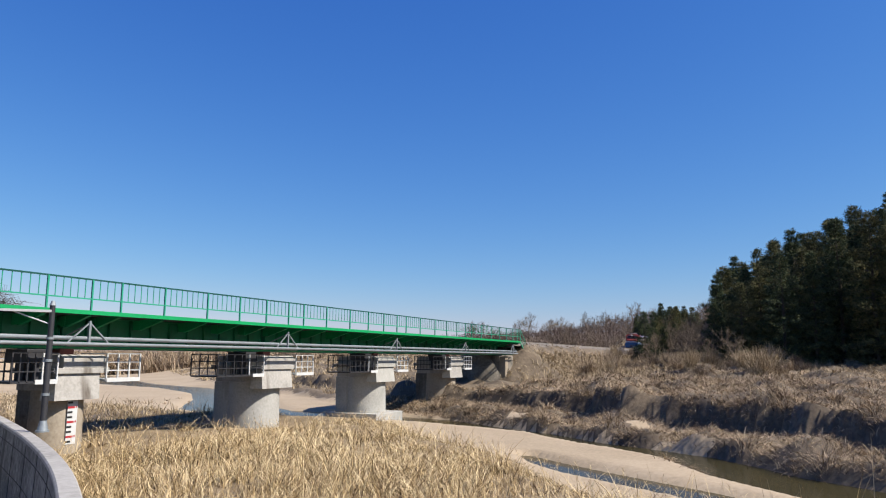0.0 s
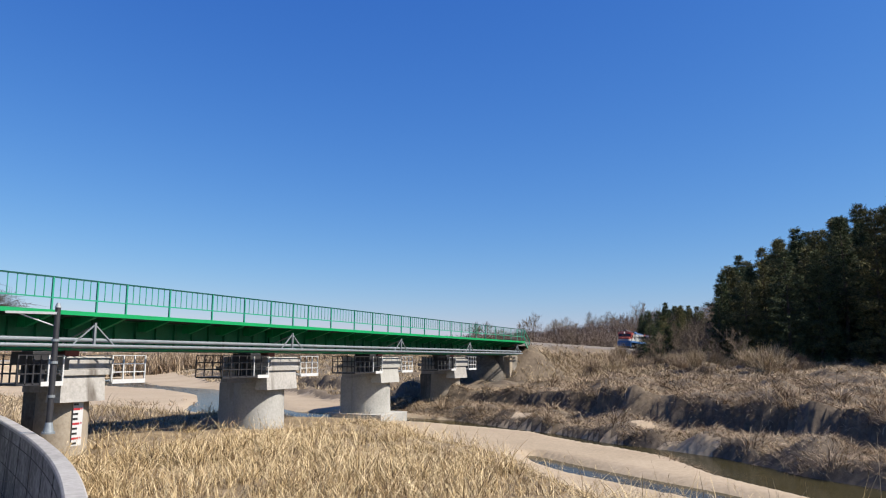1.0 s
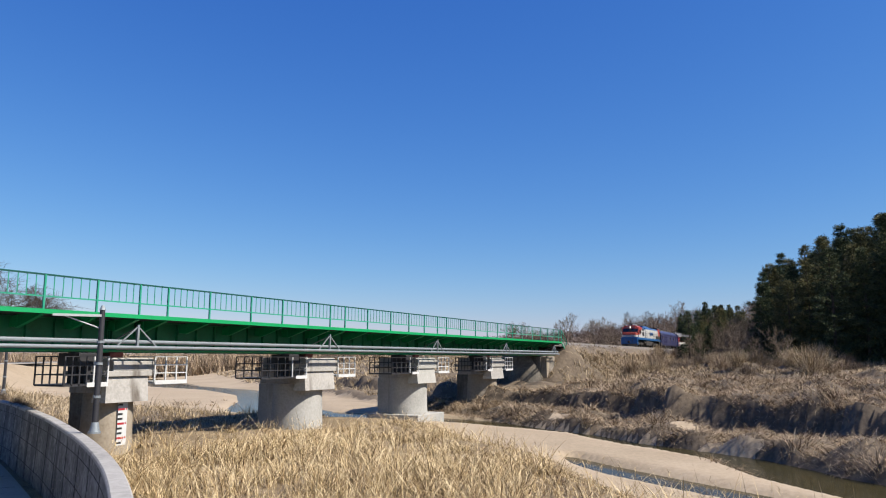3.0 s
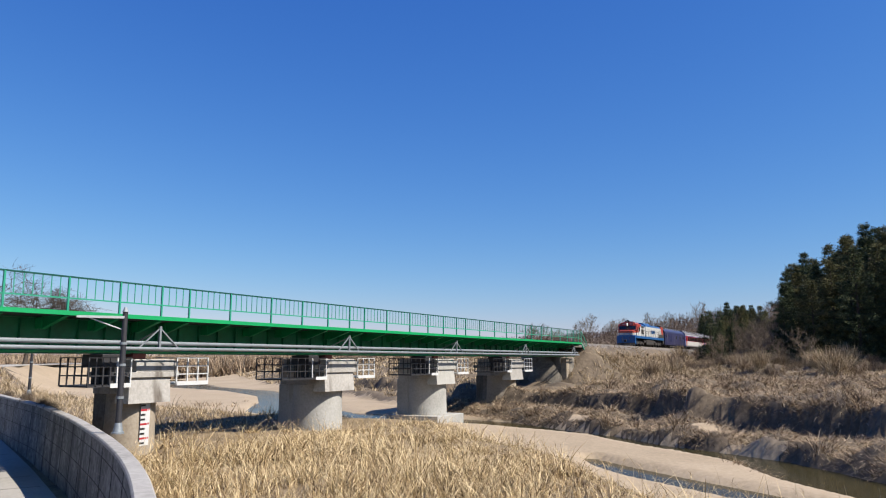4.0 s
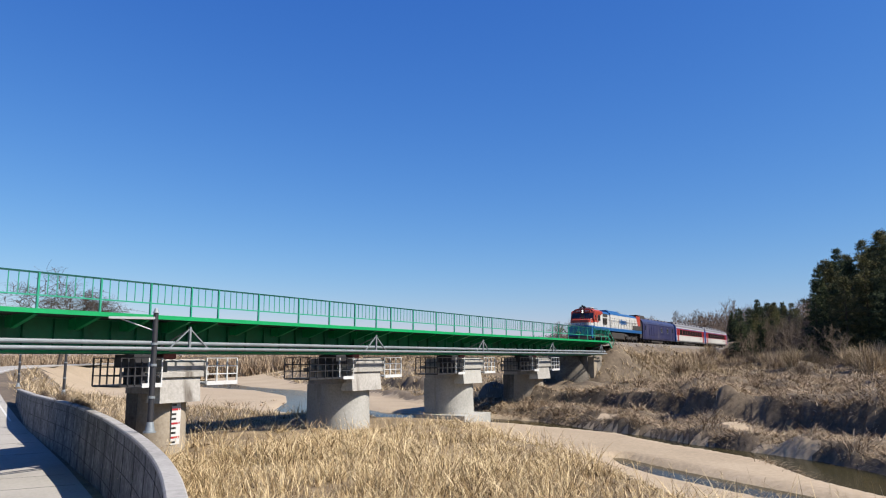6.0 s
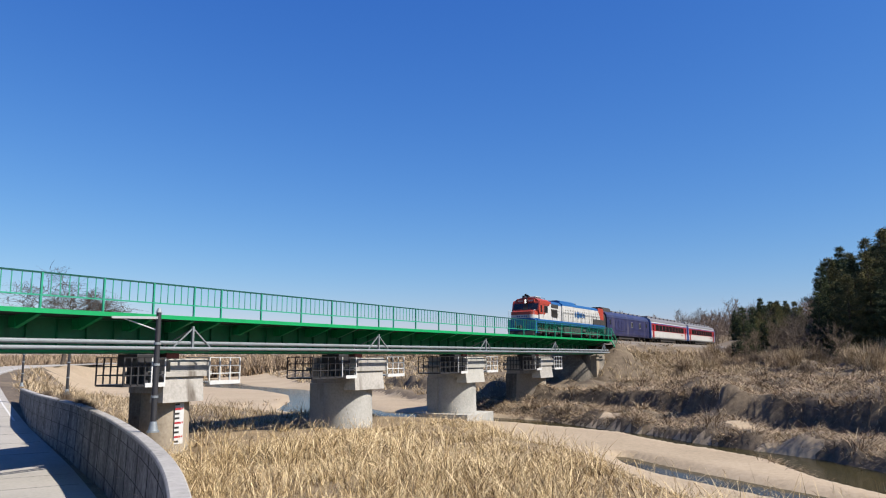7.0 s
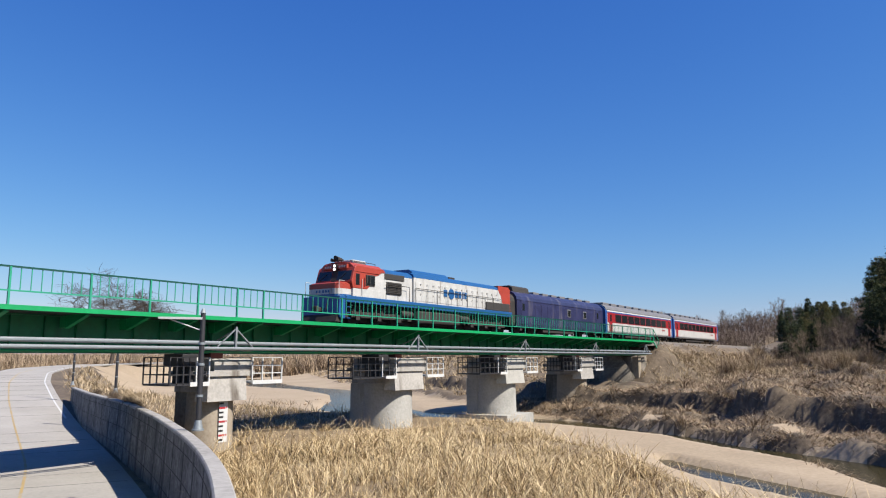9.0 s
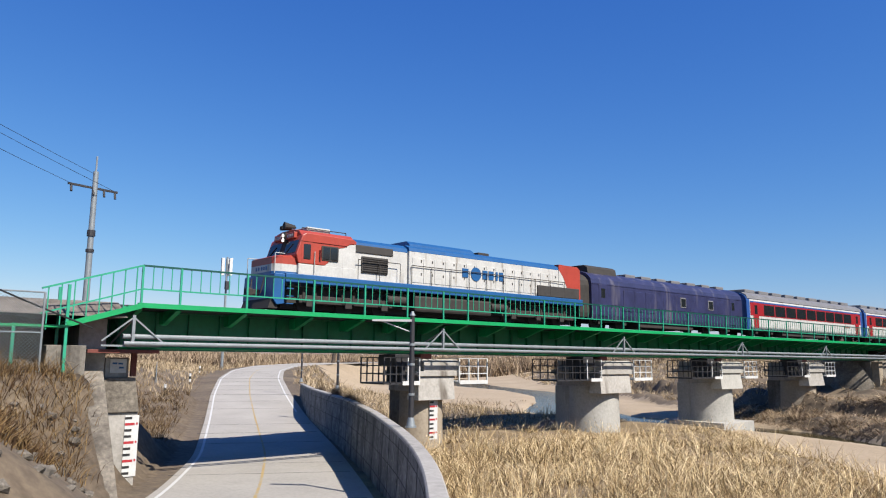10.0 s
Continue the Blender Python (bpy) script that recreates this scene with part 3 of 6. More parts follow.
def pier(i, nose, shaft_top, capm, shaftm, foot, gauge):
    y = Y0 + SPAN * i
    root = thing("bridge_pier", "rounded concrete bridge pier with a stained cap", "pier", group="piers under the bridge", kind="structure")
    def oval(hw, x0, x1, z, n=19):
        pts = []
        for k in range(n):
            a = math.pi * (k / (n - 1) - 0.5)
            pts.append((x1 - hw + hw * math.cos(a), y + hw * math.sin(a), z))
        for k in range(n):
            a = math.pi * (k / (n - 1) + 0.5)
            pts.append((x0 + hw + hw * math.cos(a), y + hw * math.sin(a), z))
        return pts
    w, c, pa = (1.04, 1.1, 3.2) if i == 1 else (1.55, 1.45, 5.4)
    back = -29.2 if i == 1 else -30.2
    y += (0, 0.3, 0.15, -0.35, -0.5)[i]
    # piers 1 and 4: the flank's shade is put into the wall's colour
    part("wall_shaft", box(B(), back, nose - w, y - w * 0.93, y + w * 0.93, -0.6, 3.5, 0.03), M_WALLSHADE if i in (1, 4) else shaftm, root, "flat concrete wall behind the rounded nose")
    part("round_nose", loft(B(), [oval(w * 1.04, nose - 2 * w - 0.1, nose + 0.1, -0.6), oval(w, nose - 2 * w, nose, 3.5)]), shaftm, root, smooth=True)
    part("pier_cap", box(B(), back + 0.1, nose - 0.5, y - c, y + c, 3.5, 4.20, 0.02), capm, root)
    part("cap_apron", loft(B(), [[(nose - 0.55, y - c - 0.1, 3.12), (nose + 0.32, y - c - 0.1, 3.12), (nose + 0.32, y + c - 0.1, 3.12), (nose - 0.55, y + c - 0.1, 3.12)], [(nose - 0.55, y - c + 0.05, 4.20), (nose + 0.12, y - c + 0.05, 4.20), (nose + 0.12, y + c, 4.20), (nose - 0.55, y + c, 4.20)]]), capm, root)
    part("cap_slab", box(B(), back - 0.2, nose + 0.25, y - c - 0.15, y + c + 0.4, 4.205, 4.44, 0.02), capm, root)
    part("bearing_block", extrude(B(), [(back, 4.44), (nose + 0.2, 4.44), (nose + 0.2, 4.85), (nose - 0.1, 5.0), (back, 5.0)], "y", y - c + 0.3, y + c + 0.35, 0.02), capm, root)
    for gx in (-27.9, -29.2):
        part("bearing", box(B(), gx - 0.3, gx + 0.3, y - 0.35, y + 0.35, 5.0, GIRDER + 0.02, 0.02), M_RUST, root)
    # maintenance platforms on both flanks
    for ya, yb, mt, xb in ((y - pa, y - c - 0.1, M_DARKSTEEL, -28.4), (y + c + 0.15, y + c + 2.0, M_WHITESTEEL, -28.2)):
        dark = mt is M_DARKSTEEL
        fx = -26.6
        pl = part("platform", box(B(), xb, fx + 0.03, ya, yb, 3.86, 3.94), M_DARKSTEEL if dark else M_WHITESTEEL, root, "cantilevered inspection platform")
        part("toe_board", box(B(), fx + 0.03, fx + 0.07, yb - 1.0 if dark else ya, yb, 3.82, 4.0), M_WHITESTEEL, pl)
        n = 6 if dark else 3
        for k in range(n + 1):
            yy = ya + (yb - ya) * k / n
            m2 = M_WHITESTEEL if (not dark or k == n or k == n - 2) else M_DARKSTEEL
            part("upright", bar(B(), (fx, yy, 3.88), (fx, yy, 5.05), 0.06, 0.06), m2, pl)
            if dark:
                part("back_upright", bar(B(), (xb, yy, 3.9), (xb, yy, 5.05), 0.05, 0.05), mt, pl)
        for z in (4.32, 4.68, 5.05):
            part("guard_rail", bar(B(), (fx, ya, z), (fx, yb, z), 0.045, 0.045), mt, pl)
            part("side_rail", bar(B(), (fx, ya, z), (xb, ya, z), 0.04, 0.04), mt, pl)
            if dark:
                part("back_rail", bar(B(), (xb, ya, z), (xb, yb, z), 0.045, 0.045), mt, pl)
        if dark:
            for k in range(4):
                x = -27.2 - k * 0.36
                part("hanger", bar(B(), (x, yb - 0.5, 3.9), (x, yb - 0.5, 5.22), 0.16, 0.16), mt, pl)
            part("jack_beam", box(B(), -28.3, -27.0, yb - 1.1, yb - 0.2, 4.7, 5.2, 0.02), mt, pl)
    if foot:
        part("footing", box(B(), -30.8, nose + 0.6, y - 2.0, y + 2.2, -0.6, foot, 0.04), M_CONCRETE_PALE, root)
    return root


for i in range(1, 5):
    nose = -26.95
    pier(i, nose, 3.2, M_CONCRETE if i != 3 else M_CONCRETE_PALE, M_CONCRETE_TAN if i in (1, 4) else M_CONCRETE_PALE, [0, 0, 0.8, 0.85, 0.8][i], i == 1)


# ---- the train: each car's front stands at y = 0, rail level at z = 0 ----
M_WHITE = paint("white_car_paint", (0.40, 0.40, 0.385), 0.45, 0.16, 1.6, streak=(0.15, 0.125, 0.10, 3.2, 0.60))
M_RED = paint("red_loco_paint", (0.28, 0.03691, 0.02164), 0.45, 0.14, 1.2, streak=(0.2546, 0.06364, 0.04455, 1.5, 0.66))
M_BLUE = paint("blue_loco_paint", (0.01146, 0.07319, 0.2036), 0.4, 0.15, 1.2)
M_NAVY = paint("navy_car_paint", (0.022, 0.024, 0.066), 0.4, 0.35, 1.2, streak=(0.085, 0.08, 0.11, 1.6, 0.56))
M_COACHRED = paint("red_coach_paint", (0.2418, 0.014, 0.01782), 0.35, 0.08, 0.8)
M_COACHBLUE = paint("blue_coach_paint", (0.01909, 0.06364, 0.2164), 0.4, 0.1, 0.8)
M_UNDER = paint("grimy_underframe", (0.02227, 0.01909, 0.01655), 0.8, 0.4, 2.0)
M_GRILLE = paint("dark_grille", (0.03182, 0.02864, 0.02546), 0.6, 0.3, 3.0)
M_ROOF = paint("grey_car_roof", (0.1273, 0.1273, 0.1336), 0.6, 0.2, 1.0)
M_GANGWAY = paint("pale_gangway", (0.3182, 0.3309, 0.3309), 0.6, 0.12, 1.0)


def glass(name, c, rough_=0.06):
    m = bpy.data.materials.new(name)
    m.use_nodes = True
    b = m.node_tree.nodes["Principled BSDF"]
    b.inputs["Base Color"].default_value = (*c, 1)
    b.inputs["Roughness"].default_value = rough_
    b.inputs["Specular IOR Level"].default_value = 0.6
    return m


M_GLASS = glass("dark_car_glass", (0.012, 0.015, 0.018))
M_LAMP = bpy.data.materials.new("lit_headlamp")
M_LAMP.use_nodes = True
lb = M_LAMP.node_tree.nodes["Principled BSDF"]
lb.inputs["Emission Color"].default_value = (1.0, 0.95, 0.85, 1)
lb.inputs["Emission Strength"].default_value = 0.9


def bogie(root, y, axles, dark=M_UNDER):
    half = 2.0 if axles == 3 else 1.25
    ob = part("bogie_frame", box(box(box(B(), -1.15, -0.95, y - half - 0.5, y + half + 0.5, 0.45, 0.8, 0.03), 0.95, 1.15, y - half - 0.5, y + half + 0.5, 0.45, 0.8, 0.03), -1.0, 1.0, y - 0.4, y + 0.4, 0.5, 0.95), dark, root)
    for k in range(axles):
        yy = y - half + 2 * half * k / (axles - 1)
        bm = B()
        for s in (-1, 1):
            rod(bm, (s * 0.68, yy, 0.46), (s * 0.80, yy, 0.46), 0.46, 20)
            rod(bm, (s * 0.66, yy, 0.46), (s * 0.69, yy, 0.46), 0.50, 20)
            box(bm, s * 1.16 - 0.06, s * 1.16 + 0.06, yy - 0.18, yy + 0.18, 0.3, 0.66, 0.02)
        rod(bm, (-0.8, yy, 0.46), (0.8, yy, 0.46), 0.08, 8)
        part("wheelset", bm, dark, root)
        for s in (-1, 1):
            for o in (-0.28, 0.28):
                part("spring", rod(B(), (s * 1.12, yy + o, 0.5), (s * 1.12, yy + o, 0.92), 0.08, 8), dark, root)


def band(bm, rings, lo, hi):
    """The slice of a ring-built side between two heights."""
    out = []
    for y, w in rings:
        out.append([(-w, y, lo), (w, y, lo), (w, y, hi), (-w, y, hi)])
    return loft(bm, out)


def locomotive():
    root = thing("locomotive", "red, white and blue diesel locomotive with headlamps lit", "locomotive")
    # frame and running gear
    part("frame", box(B(), -1.48, 1.48, 0.55, 20.2, 1.28, 1.66, 0.03), M_BLUE, root, "blue side sill and walkway")
    part("fuel_tank", box(B(), -1.35, 1.35, 7.6, 12.8, 0.35, 1.17, 0.12), M_UNDER, root)
    part("centre_sill", box(B(), -0.9, 0.9, 0.8, 20.0, 0.45, 1.17), M_UNDER, root)
    part("inner_beam", box(B(), -0.6, 0.6, 0.8, 20.0, 0.2, 0.45), M_UNDER, root)
    bogie(root, 3.9, 3)
    bogie(root, 16.6, 3)
    for s in (-1, 1):
        for y in (6.6, 13.4):
            part("air_reservoir", rod(B(), (s * 1.15, y - 0.6, 0.85), (s * 1.15, y + 0.6, 0.85), 0.22, 12), M_UNDER, root, smooth=True)
    # pilot with steps and coupler
    bm = extrude(B(), [(0.05, 1.62), (0.55, 1.62), (0.55, 0.35), (0.2, 0.3), (0.0, 0.55)], "x", -1.42, 1.42, 0.03)
    part("pilot", bm, M_BLUE, root, "blue pilot plate with steps")
    for s in (-1, 1):
        for k in range(4):
            part("step", box(B(), s * 1.25 - 0.22, s * 1.25 + 0.22, 0.62, 0.95, 0.35 + 0.32 * k, 0.39 + 0.32 * k), M_BLUE, root)
    part("coupler", box(box(B(), -0.12, 0.12, -0.45, 0.2, 0.75, 1.0, 0.04), -0.2, 0.2, -0.55, -0.3, 0.7, 1.05, 0.05), M_UNDER, root)
    part("plough", extrude(B(), [(-0.15, 0.15), (0.3, 0.15), (0.3, 0.7), (0.05, 0.7)], "x", -1.3, 1.3), M_UNDER, root)
    # short nose in three bands
    rings = [(0.12, 0.95), (0.20, 1.12), (0.45, 1.24), (1.40, 1.30)]
    for nm, lo, hi, mt in (("nose_base", 1.62, 1.74, M_BLUE), ("nose_stripe", 1.74, 2.06, M_WHITE), ("nose_top", 2.06, 2.36, M_RED)):
        part(nm, band(B(), rings, lo, hi), mt, root)
    part("nose_lid", loft(B(), [[(-w * 0.97, y, 2.35), (w * 0.97, y, 2.35), (w * 0.8, y + 0.06, z), (-w * 0.8, y + 0.06, z)] for (y, w), z in zip(rings, (2.38, 2.42, 2.46, 2.52))]), M_RED, root)
    for x in (-0.42, -0.2, 0.08, 0.3, 0.5):
        part("letter_bar", box(B(), x - 0.07, x + 0.05, 0.105, 0.125, 1.83, 1.98), M_BLUE, root, "plain blue bar of lettering")
    # cab
    part("cab_base", extrude(B(), [(1.15, 1.64), (4.08, 1.64), (4.08, 2.12), (1.15, 2.12)], "x", -1.43, 1.43, 0.02), M_WHITE, root)
    part("cab_rear_flash", extrude(B(), [(2.3, 2.125), (4.06, 2.125), (4.06, 3.3), (2.3, 3.3)], "x", -1.405, 1.405), M_WHITE, root)
    up = [(1.15, 2.13), (2.45, 2.13), (2.62, 2.26), (2.95, 2.62), (3.12, 2.95), (3.45, 3.02), (3.75, 3.20), (4.1, 3.24), (4.1, 3.36), (3.95, 3.46), (1.5, 3.50), (1.30, 3.38), (1.02, 2.52)]
    cab = part("cab", extrude(B(), up, "x", -1.43, 1.43, 0.035), M_RED, root)
    part("cab_roof", extrude(B(), [(-1.36, 3.36), (1.36, 3.36), (1.0, 3.66), (0.5, 3.74), (-0.5, 3.74), (-1.0, 3.66)], "y", 1.32, 4.06, 0.03), M_RED, root, "red cambered cab roof")
    part("rain_gutter", bar(bar(B(), (1.44, 1.25, 3.13), (1.44, 3.6, 3.13), 0.05, 0.035), (-1.44, 1.25, 3.13), (-1.44, 3.6, 3.13), 0.05, 0.035), M_RED, cab)
    tilt = math.degrees(math.atan2(0.28, 0.86))
    for x0, x1 in ((-1.28, -0.22), (0.22, 1.28)):
        w = part("windscreen", box(B(), x0, x1, -0.03, 0.03, 0.06, 0.66, 0.01), M_GLASS, cab)
        w.matrix_basis = pose(0, 1.045, 2.55, -tilt, 0, 0)
        part("wiper", bar(B(), (x0 + 0.2, -0.045, 0.08), (x0 + 0.65, -0.045, 0.5), 0.025, 0.02), M_UNDER, w)
    centre = part("centre_panel", box(B(), -0.2, 0.2, -0.02, 0.04, 0.0, 0.86, 0.01), M_UNDER, cab, "black panel between the windscreens")
    centre.matrix_basis = pose(0, 1.04, 2.55, -tilt, 0, 0)
    for s in (-1, 1):
        part("number_board", box(B(), s * 0.55 - 0.37, s * 0.55 + 0.37, 1.16, 1.5, 3.30, 3.58, 0.03), M_RED, cab)
        bm = B()
        for x in (-0.2, -0.07, 0.06, 0.19):
            box(bm, s * 0.55 + x - 0.04, s * 0.55 + x + 0.04, 1.148, 1.158, 3.38, 3.50)
        part("number_bars", bm, M_WHITE, cab, "plain pale bars on the number board")
    part("lamp_housing", box(B(), -0.16, 0.16, 1.12, 1.5, 3.18, 3.62, 0.04), M_UNDER, root)
    for z in (3.29, 3.50):
        part("headlamp", rod(B(), (0, 1.09, z), (0, 1.2, z), 0.085, 16), M_LAMP, root, "lit round headlamp")
    for s in (-1, 1):
        part("marker_lamp", rod(B(), (s * 0.85, 0.15, 2.2), (s * 0.85, 0.24, 2.2), 0.08, 12), M_GLASS, root)
        frame_ = part("cab_side_window", box(B(), s * 1.41 - 0.05, s * 1.41 + 0.05, 2.27, 3.14, 2.34, 3.01, 0.03), M_UNDER, cab)
        for k in range(2):
            part("pane", box(B(), s * 1.44 - 0.04, s * 1.44 + 0.04, 2.32 + 0.40 * k, 2.67 + 0.40 * k, 2.40, 2.95, 0.02), M_GLASS, frame_)
        part("quarter_window", box(B(), s * 1.42 - 0.04, s * 1.42 + 0.04, 1.36, 1.72, 2.32, 3.0, 0.03), M_GLASS, cab)
        part("cab_door", box(B(), s * 1.42 - 0.02, s * 1.42 + 0.022, 1.27, 1.82, 2.15, 3.09, 0.01), M_RED, cab)
        part("grab_rail", rod(B(), (s * 1.49, 1.9, 1.75), (s * 1.49, 1.9, 2.7), 0.018, 6), M_GANGWAY, cab)
        part("mirror", box(B(), s * 1.60 - 0.03, s * 1.60 + 0.03, 2.16, 2.24, 2.45, 2.95, 0.01), M_UNDER, cab)
        part("jumper_hose", rod(B(), (s * 0.6, 0.0, 1.5), (s * 0.5, -0.12, 0.8), 0.03, 6), M_UNDER, root)
    part("roof_cooler", box(B(), -0.75, 0.75, 1.9, 3.1, 3.70, 3.92, 0.05), M_GANGWAY, root, "pale flat cooling unit on the cab roof")
    part("roof_rail", rod(rod(B(), (0.8, 1.6, 3.82), (0.8, 3.9, 3.82), 0.02, 6), (0.8, 3.9, 3.6), (0.8, 3.9, 3.82), 0.02, 6), M_UNDER, root)
    bm = rod(B(), (0.25, 1.0, 3.88), (0.25, 1.6, 3.88), 0.15, 10, 0.04)
    rod(bm, (0.0, 1.15, 4.0), (0.0, 1.7, 4.0), 0.13, 10, 0.03)
    rod(bm, (-0.22, 1.1, 3.86), (-0.22, 1.7, 3.86), 0.11, 10, 0.03)
    rod(bm, (0.1, 1.6, 3.6), (0.1, 1.6, 4.0), 0.04, 6)
    part("horn", bm, M_UNDER, root, "black roof horns")
    # engine hood
    def hood(y0, y1, hw, top, name, mat, z0=1.66):
        return part(name, extrude(B(), [(-hw, z0), (hw, z0), (hw, top), (-hw, top)], "y", y0, y1, 0.02), mat, root)
    def crown(y0, y1, hw, top, h, name, mat):
        pts = [(-hw, top), (hw, top), (hw * 0.96, top + h * 0.5), (hw * 0.7, top + h * 0.95), (-hw * 0.7, top + h * 0.95), (-hw * 0.96, top + h * 0.5)]
        return part(name, extrude(B(), pts, "y", y0, y1), mat, root)
    hood(4.1, 7.2, 1.22, 3.20, "front_hood", M_WHITE)
    crown(4.12, 7.2, 1.22, 3.205, 0.40, "front_hood_roof", M_BLUE)
    hood(7.22, 18.2, 1.34, 3.28, "long_hood", M_WHITE)
    crown(7.22, 18.2, 1.34, 3.285, 0.36, "long_hood_roof", M_BLUE)
    crown(7.5, 11.8, 1.0, 3.55, 0.34, "radiator_housing", M_BLUE)
    # rear end: white swept into red
    pts = [(18.22, 1.66), (19.0, 1.66), (18.9, 2.3), (18.6, 2.9), (18.22, 3.3)]
    part("rear_sweep", extrude(B(), pts, "x", -1.34, 1.34), M_WHITE, root)
    pts = [(19.02, 1.66), (20.15, 1.66), (20.15, 3.42), (19.9, 3.6), (18.22, 3.62), (18.22, 3.31), (18.62, 2.91), (18.92, 2.31)]
    part("rear_end", extrude(B(), pts, "x", -1.335, 1.335), M_RED, root)
    # grilles, doors and louvres on the hood sides
    for s in (-1, 1):
        part("upper_grille", box(B(), s * 1.24 - 0.03, s * 1.24 + 0.03, 4.14, 6.3, 2.93, 3.28, 0.02), M_GRILLE, root)
        g = part("intake_grille", box(B(), s * 1.25 - 0.05, s * 1.25 + 0.05, 4.5, 6.0, 2.02, 2.78, 0.03), M_GRILLE, root, "dark square intake grille")
        for k in range(7):
            part("slat", box(B(), s * 1.31 - 0.02, s * 1.31 + 0.02, 4.55, 5.95, 2.08 + 0.098 * k, 2.11 + 0.098 * k), M_UNDER, g)
        y = 7.4
        while y < 18.0:
            part("hood_door", box(B(), s * 1.35 - 0.015, s * 1.35 + 0.015, y, y + 0.66, 1.78, 2.98, 0.008), M_WHITE, root)
            for z in (2.85, 2.2):
                part("door_latch", box(B(), s * 1.37 - 0.012, s * 1.37 + 0.012, y + 0.52, y + 0.58, z - 0.06, z + 0.06), M_GRILLE, root)
            y += 0.71
        part("battery_box", box(B(), s * 1.40 - 0.14, s * 1.40 + 0.06, 16.3, 19.9, 1.67, 2.28, 0.03), M_GRILLE, root, "dark louvred box on the walkway")
        # lettering as plain bars and a round mark
        x = s * 1.385
        for y, wd in ((10.85, 0.42), (12.25, 0.36), (12.7, 0.36), (13.12, 0.14), (13.45, 0.30)):
            part("letter_bar", box(B(), x - 0.012, x + 0.012, y - wd / 2, y + wd / 2, 2.28, 2.74), M_BLUE, root, "plain blue bar on the hood side")
        bm = rod(B(), (x - 0.012, 11.6, 2.5), (x + 0.012, 11.6, 2.5), 0.36, 24)
        part("side_mark", bm, M_BLUE, root, "plain blue disc on the hood side")
        # handrails
        xs = s * 1.45
        for a, b in ((4.2, 6.6), (7.3, 18.6)):
            n = round((b - a) / 1.25)
            for k in range(n + 1):
                y = a + (b - a) * k / n
                part("handrail_post", rod(B(), (xs, y, 1.6), (xs, y, 2.58), 0.018, 6), M_UNDER, root)
            part("handrail", rod(B(), (xs, a, 2.58), (xs, b, 2.58), 0.02, 6), M_UNDER, root)
        bm = rod(B(), (s * 1.3, 0.1, 1.6), (s * 1.3, 0.1, 2.5), 0.02, 6)
        rod(bm, (s * 1.3, 0.1, 2.5), (s * 1.3, 0.55, 2.5), 0.02, 6)
        part("front_handrail", bm, M_GANGWAY, root)
    for k in range(7):
        part("roof_fan", rod(B(), (0, 9.0 + 0.9 * k if k < 4 else 10.5 + 0.9 * k, 3.6), (0, 9.0 + 0.9 * k if k < 4 else 10.5 + 0.9 * k, 3.93 if k < 4 else 3.72), 0.38, 16), M_BLUE, root)
    part("exhaust", box(B(), -0.5, 0.5, 12.6, 13.4, 3.6, 3.86, 0.04), M_UNDER, root)
    return root


def car_shell(bm, w, z0, z1, roof, y0, y1):
    h = w / 2
    pts = [(-h + 0.06, z0), (h - 0.06, z0), (h, z0 + 0.25), (h, z1)]
    pts += [(h * math.cos(a), z1 + (roof - z1) * math.sin(a) ** 0.9) for a in [math.pi * k / 10 for k in range(1, 10)]]
    pts += [(-h, z1), (-h, z0 + 0.25)]
    return extrude(bm, pts, "y", y0, y1)


def power_car():
    root = thing("power_car", "weathered navy blue generator car with dark roof units", "train car")
    L = 19.1
    part("body", car_shell(B(), 2.86, 0.62, 2.72, 3.62, 0.9, L), M_NAVY, root)
    part("front_vestibule", car_shell(B(), 2.5, 0.7, 2.6, 3.45, 0.0, 0.9), M_UNDER, root, "black vestibule end")
    part("roof_dome", extrude(B(), [(-0.9, 3.3), (0.9, 3.3), (0.8, 3.85), (0.55, 3.98), (-0.55, 3.98), (-0.8, 3.85)], "y", 1.3, 4.2, 0.05), M_UNDER, root, "dark roof dome")
    for y in (5.6, 7.4, 9.2, 11.0, 13.0, 15.0, 17.0):
        part("roof_vent", box(B(), -0.55, 0.55, y, y + 1.1, 3.5, 3.74, 0.05), M_ROOF, root)
    bogie(root, 3.2, 2)
    bogie(root, L - 3.0, 2)
    part("underbox", box(B(), -1.2, 1.2, 6.0, 12.5, 0.25, 0.62, 0.04), M_UNDER, root)
    for s in (-1, 1):
        x = s * 1.44
        for y in (1.6, L - 1.8):
            d = part("door", box(B(), x - 0.03, x + 0.02, y, y + 0.8, 0.8, 2.75, 0.02), M_NAVY, root)
            part("door_window", box(B(), x - 0.02, x + 0.03, y + 0.2, y + 0.6, 1.9, 2.5, 0.02), M_GLASS, d)
        for y in (4.1, 5.3, 6.5):
            part("louvre", box(B(), x - 0.03, x + 0.02, y, y + 1.0, 1.2, 2.5, 0.02), M_NAVY, root)
        for y in (10.6, 14.2):
            w = part("window_frame", box(B(), x - 0.03, x + 0.02, y, y + 0.7, 1.75, 2.45, 0.02), M_ROOF, root)
            part("pane", box(B(), x - 0.02, x + 0.028, y + 0.07, y + 0.63, 1.82, 2.38, 0.01), M_GLASS, w)
        part("waist_rib", box(B(), x - 0.02, x + 0.01, 1.0, L - 0.1, 1.5, 1.54), M_NAVY, root)
        part("cant_rail", box(B(), x - 0.02, x + 0.012, 1.0, L - 0.1, 2.72, 2.78), M_NAVY, root)
    part("gangway", box(B(), -1.0, 1.0, L, L + 0.3, 0.9, 3.1, 0.08), M_UNDER, root)
    return root


